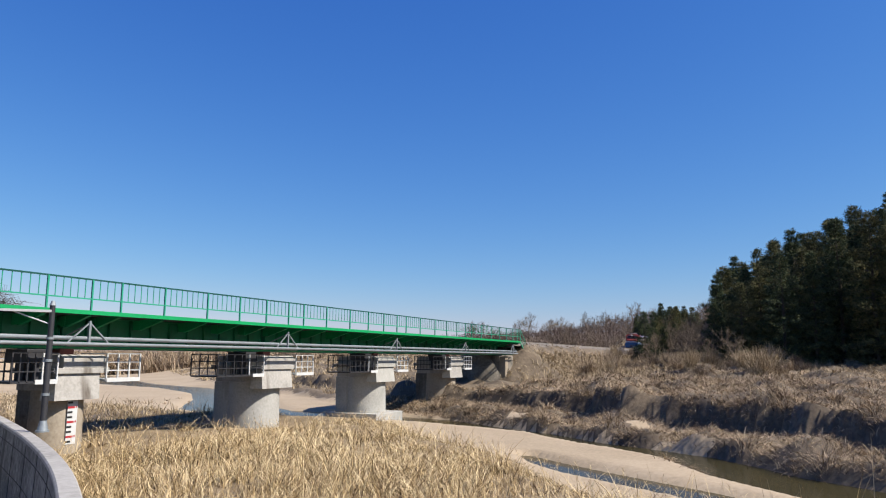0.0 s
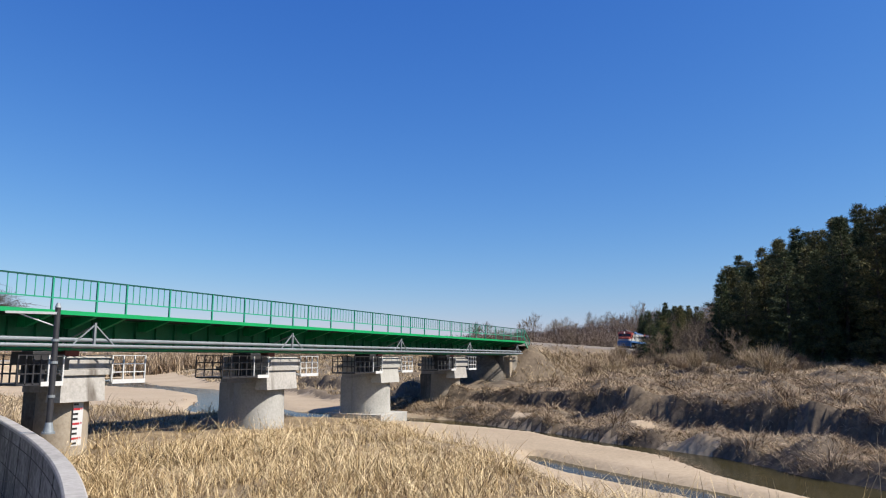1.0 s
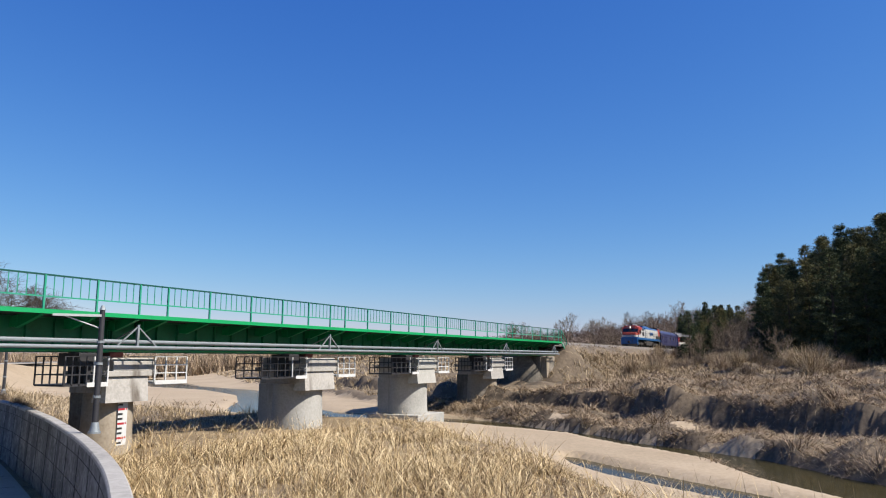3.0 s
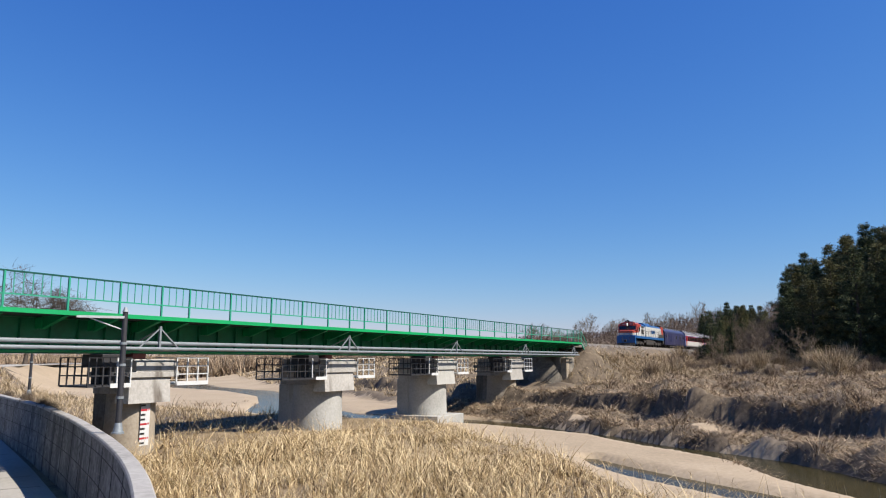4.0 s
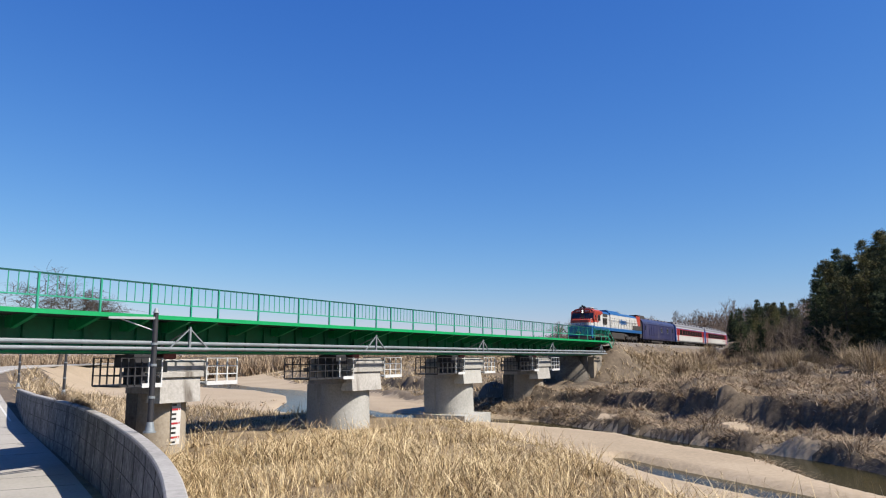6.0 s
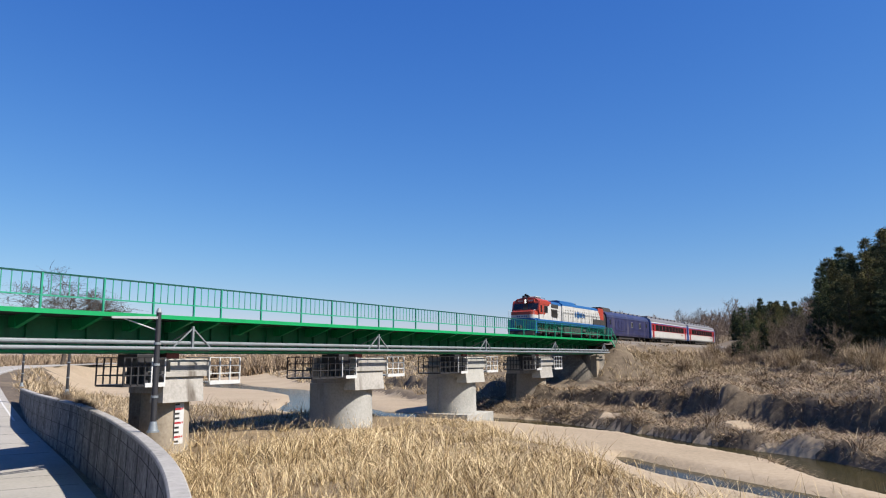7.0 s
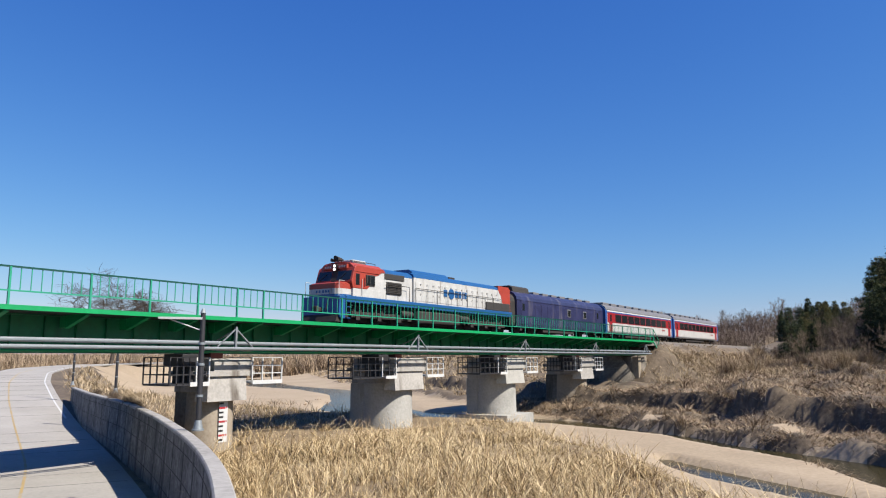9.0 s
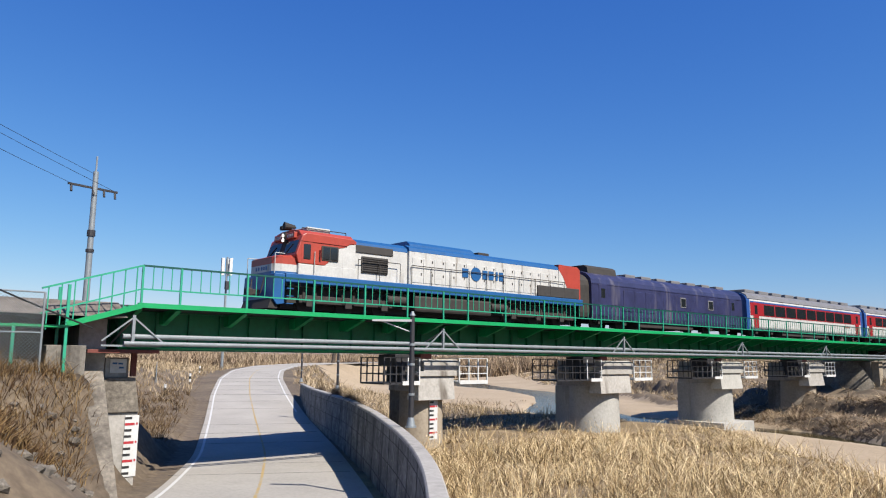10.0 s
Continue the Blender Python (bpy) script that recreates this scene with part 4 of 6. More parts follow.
def coach():
    root = thing("coach", "white passenger coach with a red window band and blue ends", "train car", group="passenger coaches")
    L = 23.1
    shell = part("body", car_shell(B(), 2.9, 0.62, 2.82, 3.55, 0.75, L - 0.75), M_WHITE, root)
    for a, b in ((0.25, 0.75), (L - 0.75, L - 0.25)):
        part("end_section", car_shell(B(), 2.9, 0.62, 2.82, 3.55, a, b), M_COACHBLUE, root, "blue painted end section")
    part("roof", extrude(B(), [(-1.46, 2.98), (1.46, 2.98), (1.36, 3.25), (0.95, 3.50), (0.4, 3.60), (-0.4, 3.60), (-0.95, 3.50), (-1.36, 3.25)], "y", 0.4, L - 0.4), M_ROOF, root, "grey roof")
    for k in range(9):
        y = 1.4 + 2.3 * k
        part("roof_unit", box(B(), -0.8, 0.8, y, y + 1.6, 3.5, 3.80, 0.06), M_ROOF, root)
    part("gangway", box(B(), -0.95, 0.95, 0.0, 0.25, 0.9, 3.1, 0.05), M_GANGWAY, root)
    part("gangway", box(B(), -0.95, 0.95, L - 0.25, L, 0.9, 3.1, 0.05), M_GANGWAY, root)
    bogie(root, 3.4, 2)
    bogie(root, L - 3.4, 2)
    part("underbox", box(B(), -1.2, 1.2, 6.5, 15.5, 0.25, 0.62, 0.04), M_UNDER, root)
    for s in (-1, 1):
        x = s * 1.452
        belt = part("window_band", box(B(), x - 0.02, x + 0.012, 0.8, L - 0.8, 1.68, 2.68), M_COACHRED, root, "red window band")
        n = 9
        for k in range(n):
            y = 2.9 + (L - 5.8) * k / n
            part("window", box(B(), x - 0.01, x + 0.022, y + 0.09, y + (L - 5.8) / n - 0.09, 1.75, 2.57, 0.008), M_GLASS, belt)
        for y in (1.25, L - 2.1):
            d = part("door", box(B(), x - 0.02, x + 0.024, y, y + 0.85, 0.75, 2.72, 0.01), M_COACHRED, root)
            part("door_window", box(B(), x, x + 0.03 * s if s > 0 else x - 0.03, y + 0.2, y + 0.65, 1.8, 2.5), M_GLASS, d)
        part("upper_stripe", box(B(), x - 0.02, x + 0.011, 0.8, L - 0.8, 2.69, 2.80), M_COACHBLUE, root, "thin blue stripe above the windows")
        part("lower_stripe", box(B(), x - 0.02, x + 0.010, 0.8, L - 0.8, 0.70, 0.80), M_ROOF, root)
        bm = B()
        for k in range(4):
            box(bm, x - 0.01, x + 0.014, L - 4.6 + 0.3 * k, L - 4.4 + 0.3 * k, 1.30, 1.45)
        part("side_bars", bm, M_COACHRED, root, "small plain bars of lettering")
    return root


coach_a = coach()
coach_b = copy_thing(coach_a, Matrix())
TRAIN = [(locomotive(), 0.0), (power_car(), 20.2), (coach_a, 39.75), (coach_b, 62.9)]


def far_abutment():
    root = thing("far_abutment", "weathered concrete bridge abutment with curved cone wall", "abutment", kind="structure")
    y = Y1
    # the breast wall's colour carries the shadow below the last span
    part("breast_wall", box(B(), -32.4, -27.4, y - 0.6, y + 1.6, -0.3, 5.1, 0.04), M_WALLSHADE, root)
    part("side_column", box(B(), -27.4, -26.7, y - 0.55, y + 0.35, 1.0, 5.15, 0.05), M_CONCRETE_TAN, root)
    rings = []
    for z, r in ((0.5, 3.9), (3.0, 3.1), (5.6, 2.3)):
        rings.append([(-29.2 + r * math.cos(a), y + 1.8 + r * math.sin(a), z) for a in [2 * math.pi * k / 28 for k in range(28)]])
    part("cone_wall", loft(B(), rings), M_STONE, root, "rounded stone-faced slope beside the abutment", True)
    # stair rail at the bridge's far end
    bm = bar(B(), (BX, Y1 + 2.6, RAIL_TOP), (BX, Y1 + 4.4, 6.9), 0.06, 0.06)
    bar(bm, (BX, Y1 + 2.6, 7.3), (BX, Y1 + 4.4, 6.2), 0.05, 0.05)
    bar(bm, (BX, Y1 + 2.6, 6.75), (BX, Y1 + 4.4, 5.6), 0.08, 0.14)
    bar(bm, (BX, Y1 + 4.4, 6.9), (BX, Y1 + 4.4, 5.0), 0.07, 0.07)
    part("stair_rail", bm, M_GREEN_RAIL, root)


def near_abutment():
    root = thing("near_abutment", "stained concrete abutment under the bridge's end with wing wall", "abutment", kind="structure")
    part("breast_wall", box(B(), -32.4, -27.2, Y0 - 0.45, Y0 + 0.75, -0.3, 3.05, 0.04), M_CONCRETE, root)
    part("bearing_shelf", extrude(B(), [(Y0 - 0.55, 3.05), (Y0 + 0.75, 3.05), (Y0 + 0.55, 4.25), (Y0 - 0.55, 4.25)], "x", -32.4, -27.1, 0.03), M_STONE, root, "brown stained bearing shelf")
    part("back_wall", box(B(), -32.4, -27.2, Y0 - 1.4, Y0 - 0.5, -0.3, 6.3, 0.03), M_CONCRETE, root)
    part("pedestal", box(B(), -31.8, -27.3, Y0 - 0.45, Y0 + 0.35, 4.25, 4.95, 0.03), M_CONCRETE, root)
    part("end_beam", box(B(), -32.0, BX - 0.2, Y0 - 1.35, Y0 + 1.0, 5.10, 5.22, 0.01), M_RUST, root, "rusty red steel end beam")
    part("beam_post", box(B(), -27.25, -27.1, Y0 + 0.38, Y0 + 0.55, 4.3, 5.1), M_RUST, root)
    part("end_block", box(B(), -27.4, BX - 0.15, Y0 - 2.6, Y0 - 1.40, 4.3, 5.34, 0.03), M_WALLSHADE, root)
    # wing wall falling towards the road
    pts = [(-27.4, -0.3), (-22.0, -0.3), (-22.0, 0.85), (-26.2, 4.5), (-27.4, 4.5)]
    bm = extrude(B(), pts, "y", -0.42, 0.17, 0.02)
    w = part("wing_wall", bm, M_STONE, root)
    w.matrix_basis = pose(-26.3, 7.25, 0, 0, 0, -6.8) @ pose(26.3, 0, 0)
    # sloping walkway end, rail and legs
    a, b, c = Y0 + 0.2, Y0 - 2.1, Y0 - 2.9
    bm = bar(B(), (BX, a, RAIL_TOP), (BX, c, 7.13), 0.06, 0.06)
    bar(bm, (BX, a, DECK + 0.55), (BX, c, 6.32), 0.05, 0.05)
    part("sloped_rail", bm, M_GREEN_RAIL, root)
    for k in range(8):
        t = (k + 0.5) / 8
        y = a + (c - a) * t
        part("sloped_post", bar(B(), (BX, y, 6.75 - 0.32 * (a - y)), (BX, y, RAIL_TOP - 0.323 * (a - y)), 0.035, 0.035), M_GREEN_RAIL, root)
    part("stringer", bar(B(), (BX, a, 6.72), (BX, b, 6.0), 0.12, 0.18), M_GREEN, root)
    part("stringer", bar(B(), (BX - 1.2, a, 6.72), (BX - 1.2, b, 6.0), 0.12, 0.18), M_GREEN, root)
    part("landing", box(B(), BX - 1.3, BX + 0.05, Y0 - 4.4, b, 5.9, 5.98), M_GREEN, root)
    for y, x in ((b, BX), (Y0 - 3.6, BX), (b, BX - 1.2)):
        part("leg", bar(B(), (x, y, 7.3 if y == b else 6.0), (x, y, 4.3), 0.09, 0.09), M_GREEN_RAIL, root)
    part("sloped_walkway", bar(B(), (BX - 0.65, a, 6.70), (BX - 0.65, b, 5.98), 1.1, 0.04), M_DARKSTEEL, root)


far_abutment()
near_abutment()


# ---- small fittings ----
M_BLACK = paint("black_paint", (0.01591, 0.01591, 0.01591), 0.5, 0.2)
M_SIGNRED = paint("gauge_red", (0.3055, 0.01909, 0.02546), 0.5, 0.12)


def gauge(x, y, z0, z1):
    root = thing("water_gauge", "white water level gauge with red and black marks on concrete", "gauge", group="water gauges")
    part("plate", box(B(), x, x + 0.03, y - 0.24, y + 0.24, z0, z1, 0.005), M_WHITESTEEL, root)
    n = round((z1 - z0) / 0.2)
    for k in range(n):
        z = z1 - 0.08 - k * (z1 - z0) / n
        red = k % 3 == 1
        part("mark", box(B(), x + 0.03, x + 0.036, y - 0.24, y + (0.1 if red else 0.0), z - 0.055, z + 0.03), M_SIGNRED if red else M_BLACK, root)
        if red:
            part("figure_bar", box(B(), x + 0.03, x + 0.036, y + 0.14, y + 0.2, z - 0.04, z + 0.04), M_SIGNRED, root, "small red bar for a figure")


gauge(-26.92, Y0 + SPAN + 0.22, 1.3, 3.1)
gauge(-27.19, Y0 + 0.55, 0.85, 2.94)
sg = thing("bearing_sign", "small white notice plate on the concrete pedestal", "sign")
part("plate", box(B(), -27.3, -27.24, Y0 - 0.3, Y0 + 0.25, 4.42, 4.9), M_WHITESTEEL, sg)
bm = B()
for y, z in ((-0.15, 4.75), (0.08, 4.6), (0.05, 4.74)):
    box(bm, -27.24, -27.235, Y0 + y - 0.08, Y0 + y + 0.08, z - 0.03, z + 0.03)
part("mark", bm, M_BLUE, sg, "plain blue bars")


def street_lamp():
    root = thing("street_lamp", "slim dark metal lamp post with a white lamp arm", "street lamp", group="lamps on the retaining wall")
    part("base", rod(rod(B(), (0, 0, 0), (0, 0, 0.05), 0.17, 16), (0, 0, 0.05), (0, 0, 0.30), 0.14, 16, 0.09), M_GALV, root, "bright steel base flare", True)
    part("pole", rod(B(), (0, 0, 0.25), (0, 0, 3.38), 0.085, 14, 0.07), M_DARKSTEEL, root, smooth=True)
    for z in (0.95, 1.85, 2.45):
        part("collar", rod(B(), (0, 0, z), (0, 0, z + 0.07), 0.1, 14), M_GALV, root)
    part("finial", rod(B(), (0, 0, 3.37), (0, 0, 3.50), 0.09, 12, 0.04), M_GALV, root)
    part("arm", loft(B(), [[(0.0, -0.07, 3.18), (0.0, 0.07, 3.18), (0.0, 0.07, 3.25), (0.0, -0.07, 3.25)], [(-1.25, -0.11, 3.2), (-1.25, 0.11, 3.2), (-1.25, 0.11, 3.26), (-1.25, -0.11, 3.26)]]), M_WHITESTEEL, root, "white lamp arm")
    part("stay", rod(B(), (0, 0, 2.85), (-0.95, 0, 3.2), 0.018, 6), M_WHITESTEEL, root)
    return root


lamp = street_lamp()
lamp.matrix_basis = pose(-17.85, 13.95, 2.95, 0, 0, 40)
for x, y in ((-41.9, 26.55), (-57.6, 32.75)):
    copy_thing(lamp, pose(x, y, 2.93, 0, 0, 25))


def wire(bm, a, b, sag, r, n=14):
    pts = [Vector(a).lerp(Vector(b), k / n) - Vector((0, 0, sag * 4 * (k / n) * (1 - k / n))) for k in range(n + 1)]
    for p, q in zip(pts, pts[1:]):
        rod(bm, p, q, r, 5)


def utility_pole():
    root = thing("utility_pole", "tall grey concrete power pole with a dark crossarm", "utility pole")
    x, y = -38.8, 9.9
    part("pole", rod(B(), (x, y, 1.0), (x, y, 14.2), 0.19, 14, 0.13), M_GALV, root, smooth=True)
    part("pole_tip", rod(B(), (x, y, 14.0), (x, y, 15.0), 0.045, 8), M_GALV, root)
    d = Vector((-0.24, 0.97, 0)).normalized()
    a, b = Vector((x, y, 13.35)) - d * 1.35, Vector((x, y, 13.35)) + d * 1.2
    part("crossarm", bar(B(), a, b, 0.1, 0.1), M_DARKSTEEL, root)
    for t in (0.06, 0.5, 0.72, 0.95):
        p = a.lerp(b, t)
        part("insulator", rod(B(), p + Vector((0, 0, -0.05)), p + Vector((0.12, 0.0, -0.38)), 0.06, 8), M_DARKSTEEL, root)
    part("clamp_band", rod(B(), (x, y, 10.1), (x, y, 10.25), 0.2, 12), M_DARKSTEEL, root)
    part("clamp_band", rod(B(), (x, y, 10.9), (x, y, 11.2), 0.2, 12), M_DARKSTEEL, root)
    for k, (t, z) in enumerate(((0.06, 0), (0.5, 0.7), (0.95, 0))):
        bm = B()
        p = a.lerp(b, t) + Vector((0.1, 0, z))
        wire(bm, p, (-15.0 + k * 1.0, -22.0, 20.5 + z), 0.9, 0.011)
        part("wire", bm, M_BLACK, root)


utility_pole()


def antenna():
    root = thing("cell_antenna", "white antenna panels on a slim grey mast", "antenna")
    x, y = -118.9, 52.4
    part("mast", rod(B(), (x, y, 1.5), (x, y, 22.0), 0.24, 10, 0.16), M_GALV, root)
    for k in range(3):
        a = 2.1 * k + 0.5
        px, py = x + 0.75 * math.cos(a), y + 0.75 * math.sin(a)
        part("panel", box(B(), px - 0.2, px + 0.2, py - 0.27, py + 0.27, 18.8, 21.8, 0.03), M_WHITESTEEL, root)
        part("panel_mount", bar(B(), (x, y, 20.2), (px, py, 20.2), 0.1, 0.1), M_GALV, root)
    part("radio_box", box(B(), x + 0.2, x + 0.8, y - 0.4, y + 0.4, 16.4, 17.8, 0.05), M_DARKSTEEL, root)


antenna()


def chain_fence():
    root = thing("chain_link_fence", "weathered galvanised chain-link fence beside the bridge end", "fence")
    x, ya, yb, zb, zt = -25.4, -6.0, 5.3, 4.4, 6.95
    for k in range(8):
        y = ya + (yb - ya) * k / 7
        part("post", rod(B(), (x, y, zb - 0.2), (x, y, zt), 0.035, 8), M_GALV, root)
    for z in (zt, 5.7, zb + 0.12):
        part("rail", rod(B(), (x, ya, z), (x, yb, z), 0.025, 6), M_GALV, root)
    bm = B()
    h = zt - zb - 0.1
    y = ya - h
    while y < yb:
        for s in (0, 1):
            a, b = max(0.0, (ya - y) / h), min(1.0, (yb - y) / h)
            if b > a:
                za, zc = (zb + 0.1 + h * a, zb + 0.1 + h * b) if s == 0 else (zt - h * a, zt - h * b)
                bar(bm, (x, y + h * a, za), (x, y + h * b, zc), 0.007, 0.007)
        y += 0.11
    part("mesh", bm, M_GALV, root)


chain_fence()
bm = B()
wire(bm, (-23.6, -3.0, 9.9), (-25.9, 6.9, 5.9), 0.15, 0.03, 10)
tagged(part("guy_cable", bm, M_BLACK), "thick black cable running down to the bridge end", "cable")


def road_fittings():
    for x, y in ((-62.0, 22.5), (-74, 29.3), (-88, 36.0)):
        z = float(height(x, y))
        root = thing("marker_post", "black and white banded road marker post", "marker post", group="markers beside the road")
        for k in range(4):
            part("band", rod(B(), (x, y, z - 0.1 + 0.28 * k), (x, y, z + 0.18 + 0.28 * k), 0.12, 10), M_WHITESTEEL if k % 2 else M_BLACK, root)
    for x0, y0, x1, y1 in ((-70, 24.5, -120, 42),):
        root = thing("guard_rail", "dull steel guard rail beside the far road", "guard rail")
        n = 16
        for k in range(n + 1):
            x, y = x0 + (x1 - x0) * k / n, y0 + (y1 - y0) * k / n
            z = float(height(x, y))
            part("post", rod(B(), (x, y, z - 0.2), (x, y, z + 0.8), 0.05, 8), M_GALV, root)
        z0, z1 = float(height(x0, y0)) + 0.65, float(height(x1, y1)) + 0.65
        part("rail", bar(B(), (x0, y0, z0), (x1, y1, z1), 0.06, 0.26), M_GALV, root)


road_fittings()


def rubble():
    """Rough stones on the slope beside the wing wall."""
    rs = random.Random(9)
    shapes = []
    for k in range(4):
        bm = bmesh.new()
        bmesh.ops.create_icosphere(bm, subdivisions=1, radius=0.5)
        for v in bm.verts:
            v.co *= rs.uniform(0.7, 1.15)
            v.co.z *= 0.6
        me = bpy.data.meshes.new("stone")
        bm.to_mesh(me)
        bm.free()
        me.materials.append(M_STONE)
        shapes.append(me)
    for k in range(90):
        x = rs.uniform(-24.5, -13.5)
        y = rs.uniform(1.0, 6.2)
        s = rs.uniform(0.15, 0.5)
        ob = new("stone", shapes[k % 4])
        ob.matrix_basis = pose(x, y, float(height(x, y)) + 0.05 * s, rs.uniform(-25, 25), rs.uniform(-25, 25), rs.uniform(0, 360)) @ Matrix.Diagonal((s * rs.uniform(0.8, 1.5), s, s, 1))
        tagged(ob, "rough dark grey-brown stone on the brushy slope", "stone", group="stones on the slope")


rubble()


# ---- plants ----
def fast_mesh(name, V, Q, mat, label="", category="", kind="stuff", parent=None):
    """A mesh of quads from numpy arrays."""
    me = bpy.data.meshes.new(name)
    me.vertices.add(len(V))
    me.vertices.foreach_set("co", np.ascontiguousarray(V, np.float32).reshape(-1))
    me.loops.add(Q.size)
    me.loops.foreach_set("vertex_index", np.ascontiguousarray(Q, np.int32).reshape(-1))
    me.polygons.add(len(Q))
    me.polygons.foreach_set("loop_start", np.arange(0, Q.size, 4, dtype=np.int32))
    me.update(calc_edges=True)
    me.materials.append(mat)
    ob = new(name, me)
    ob.parent = parent
    if category:
        tagged(ob, label, category, kind=kind)
    return ob


def blades(P, H, lean, az, width, droop, rs, seg=3):
    """Bent tapering leaves rooted at P: length H, lean from upright and droop in radians."""
    n = len(P)
    V = np.empty((n, seg + 1, 2, 3))
    pos = P.copy()
    d = np.stack([np.cos(az), np.sin(az)], 1)
    ang = lean.copy()
    turn = rs.uniform(0, 6.283, n)
    side = np.stack([-np.sin(turn), np.cos(turn), np.zeros(n)], 1)
    for k in range(seg + 1):
        w = width * (1 - 0.85 * (k / seg) ** 1.3)
        V[:, k, 0] = pos - side * w[:, None] / 2
        V[:, k, 1] = pos + side * w[:, None] / 2
        step = H / seg
        pos = pos + np.concatenate([d * (np.sin(ang) * step)[:, None], (np.cos(ang) * step)[:, None]], 1)
        ang = ang + droop / seg
    idx = np.arange(n * (seg + 1) * 2).reshape(n, seg + 1, 2)
    Q = np.stack([idx[:, :-1, 0], idx[:, :-1, 1], idx[:, 1:, 1], idx[:, 1:, 0]], -1).reshape(-1, 4)
    return V.reshape(-1, 3), Q


def join(pieces):
    V, Q, o = [], [], 0
    for v, q in pieces:
        V.append(v)
        Q.append(q + o)
        o += len(v)
    return np.concatenate(V), np.concatenate(Q)


M_REED = material("straw_reed", [(0.1998, 0.1332, 0.0629), (0.444, 0.3293, 0.1665), (0.6364, 0.5106, 0.3108)], 0.35, 0.8, 0, 0, 8, island=0.5, spec=0.2)
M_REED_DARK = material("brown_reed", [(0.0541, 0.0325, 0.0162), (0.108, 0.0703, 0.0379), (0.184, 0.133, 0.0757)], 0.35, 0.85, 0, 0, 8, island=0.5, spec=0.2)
M_BRUSH = material("ochre_brown_brush", [(0.0432, 0.0238, 0.0115), (0.108, 0.0634, 0.0259), (0.194, 0.13, 0.0576)], 0.35, 0.85, 0, 0, 8, island=0.5, spec=0.2)
M_MAT = material("grey_brown_matted_grass", [(0.104, 0.0718, 0.0457), (0.249, 0.182, 0.121), (0.405, 0.317, 0.219)], 0.3, 0.9, 0, 0, 8, island=0.45, spec=0.15)
M_BANKREED = material("tan_bank_grass", [(0.161, 0.116, 0.0665), (0.329, 0.252, 0.154), (0.462, 0.371, 0.248)], 0.3, 0.9, 0, 0, 8, island=0.45, spec=0.15)
M_TWIG = material("grey_brown_twigs", [(0.08273, 0.06046, 0.04455), (0.14, 0.1082, 0.07955), (0.2036, 0.1655, 0.1273)], 1.0, 0.9, 0, 0, 8, spec=0.15)
M_FARTWIG = material("dull_brown_twigs", [(0.0561, 0.0399, 0.0337), (0.106, 0.0773, 0.0623), (0.175, 0.131, 0.106)], 0.05, 0.9, 0, 0, 8, island=0.4, spec=0.1)
M_BARK = material("dark_bark", [(0.02864, 0.02227, 0.01782), (0.05728, 0.04455, 0.035), (0.0891, 0.07, 0.05728)], 2.0, 0.95, 0, 0.4, 8)
M_PINE = material("pine_needles", [(0.0172, 0.0267, 0.0143), (0.043, 0.0611, 0.0286), (0.0955, 0.11, 0.0477)], 0.25, 0.8, 0, 0, 6, island=0.45, spec=0.2)
M_PINE_OLIVE = material("olive_pine_needles", [(0.039, 0.0446, 0.0189), (0.0891, 0.0913, 0.0379), (0.156, 0.139, 0.0579)], 0.25, 0.8, 0, 0, 6, island=0.45, spec=0.2)


def scatter(n, x0, x1, y0, y1, rs, keep):
    X, Y = rs.uniform(x0, x1, n), rs.uniform(y0, y1, n)
    k = keep(X, Y)
    return X[k], Y[k]


def near_of(X, Y):
    d, s, _ = to_line(X, Y, NEAR_EDGE)
    return d * -s


def far_of(X, Y):
    d, s, _ = to_line(X, Y, FAR_EDGE)
    return d * s


def off_road(X, Y, gap):
    d, s, _ = to_line(X, Y, ROAD)
    return d > gap


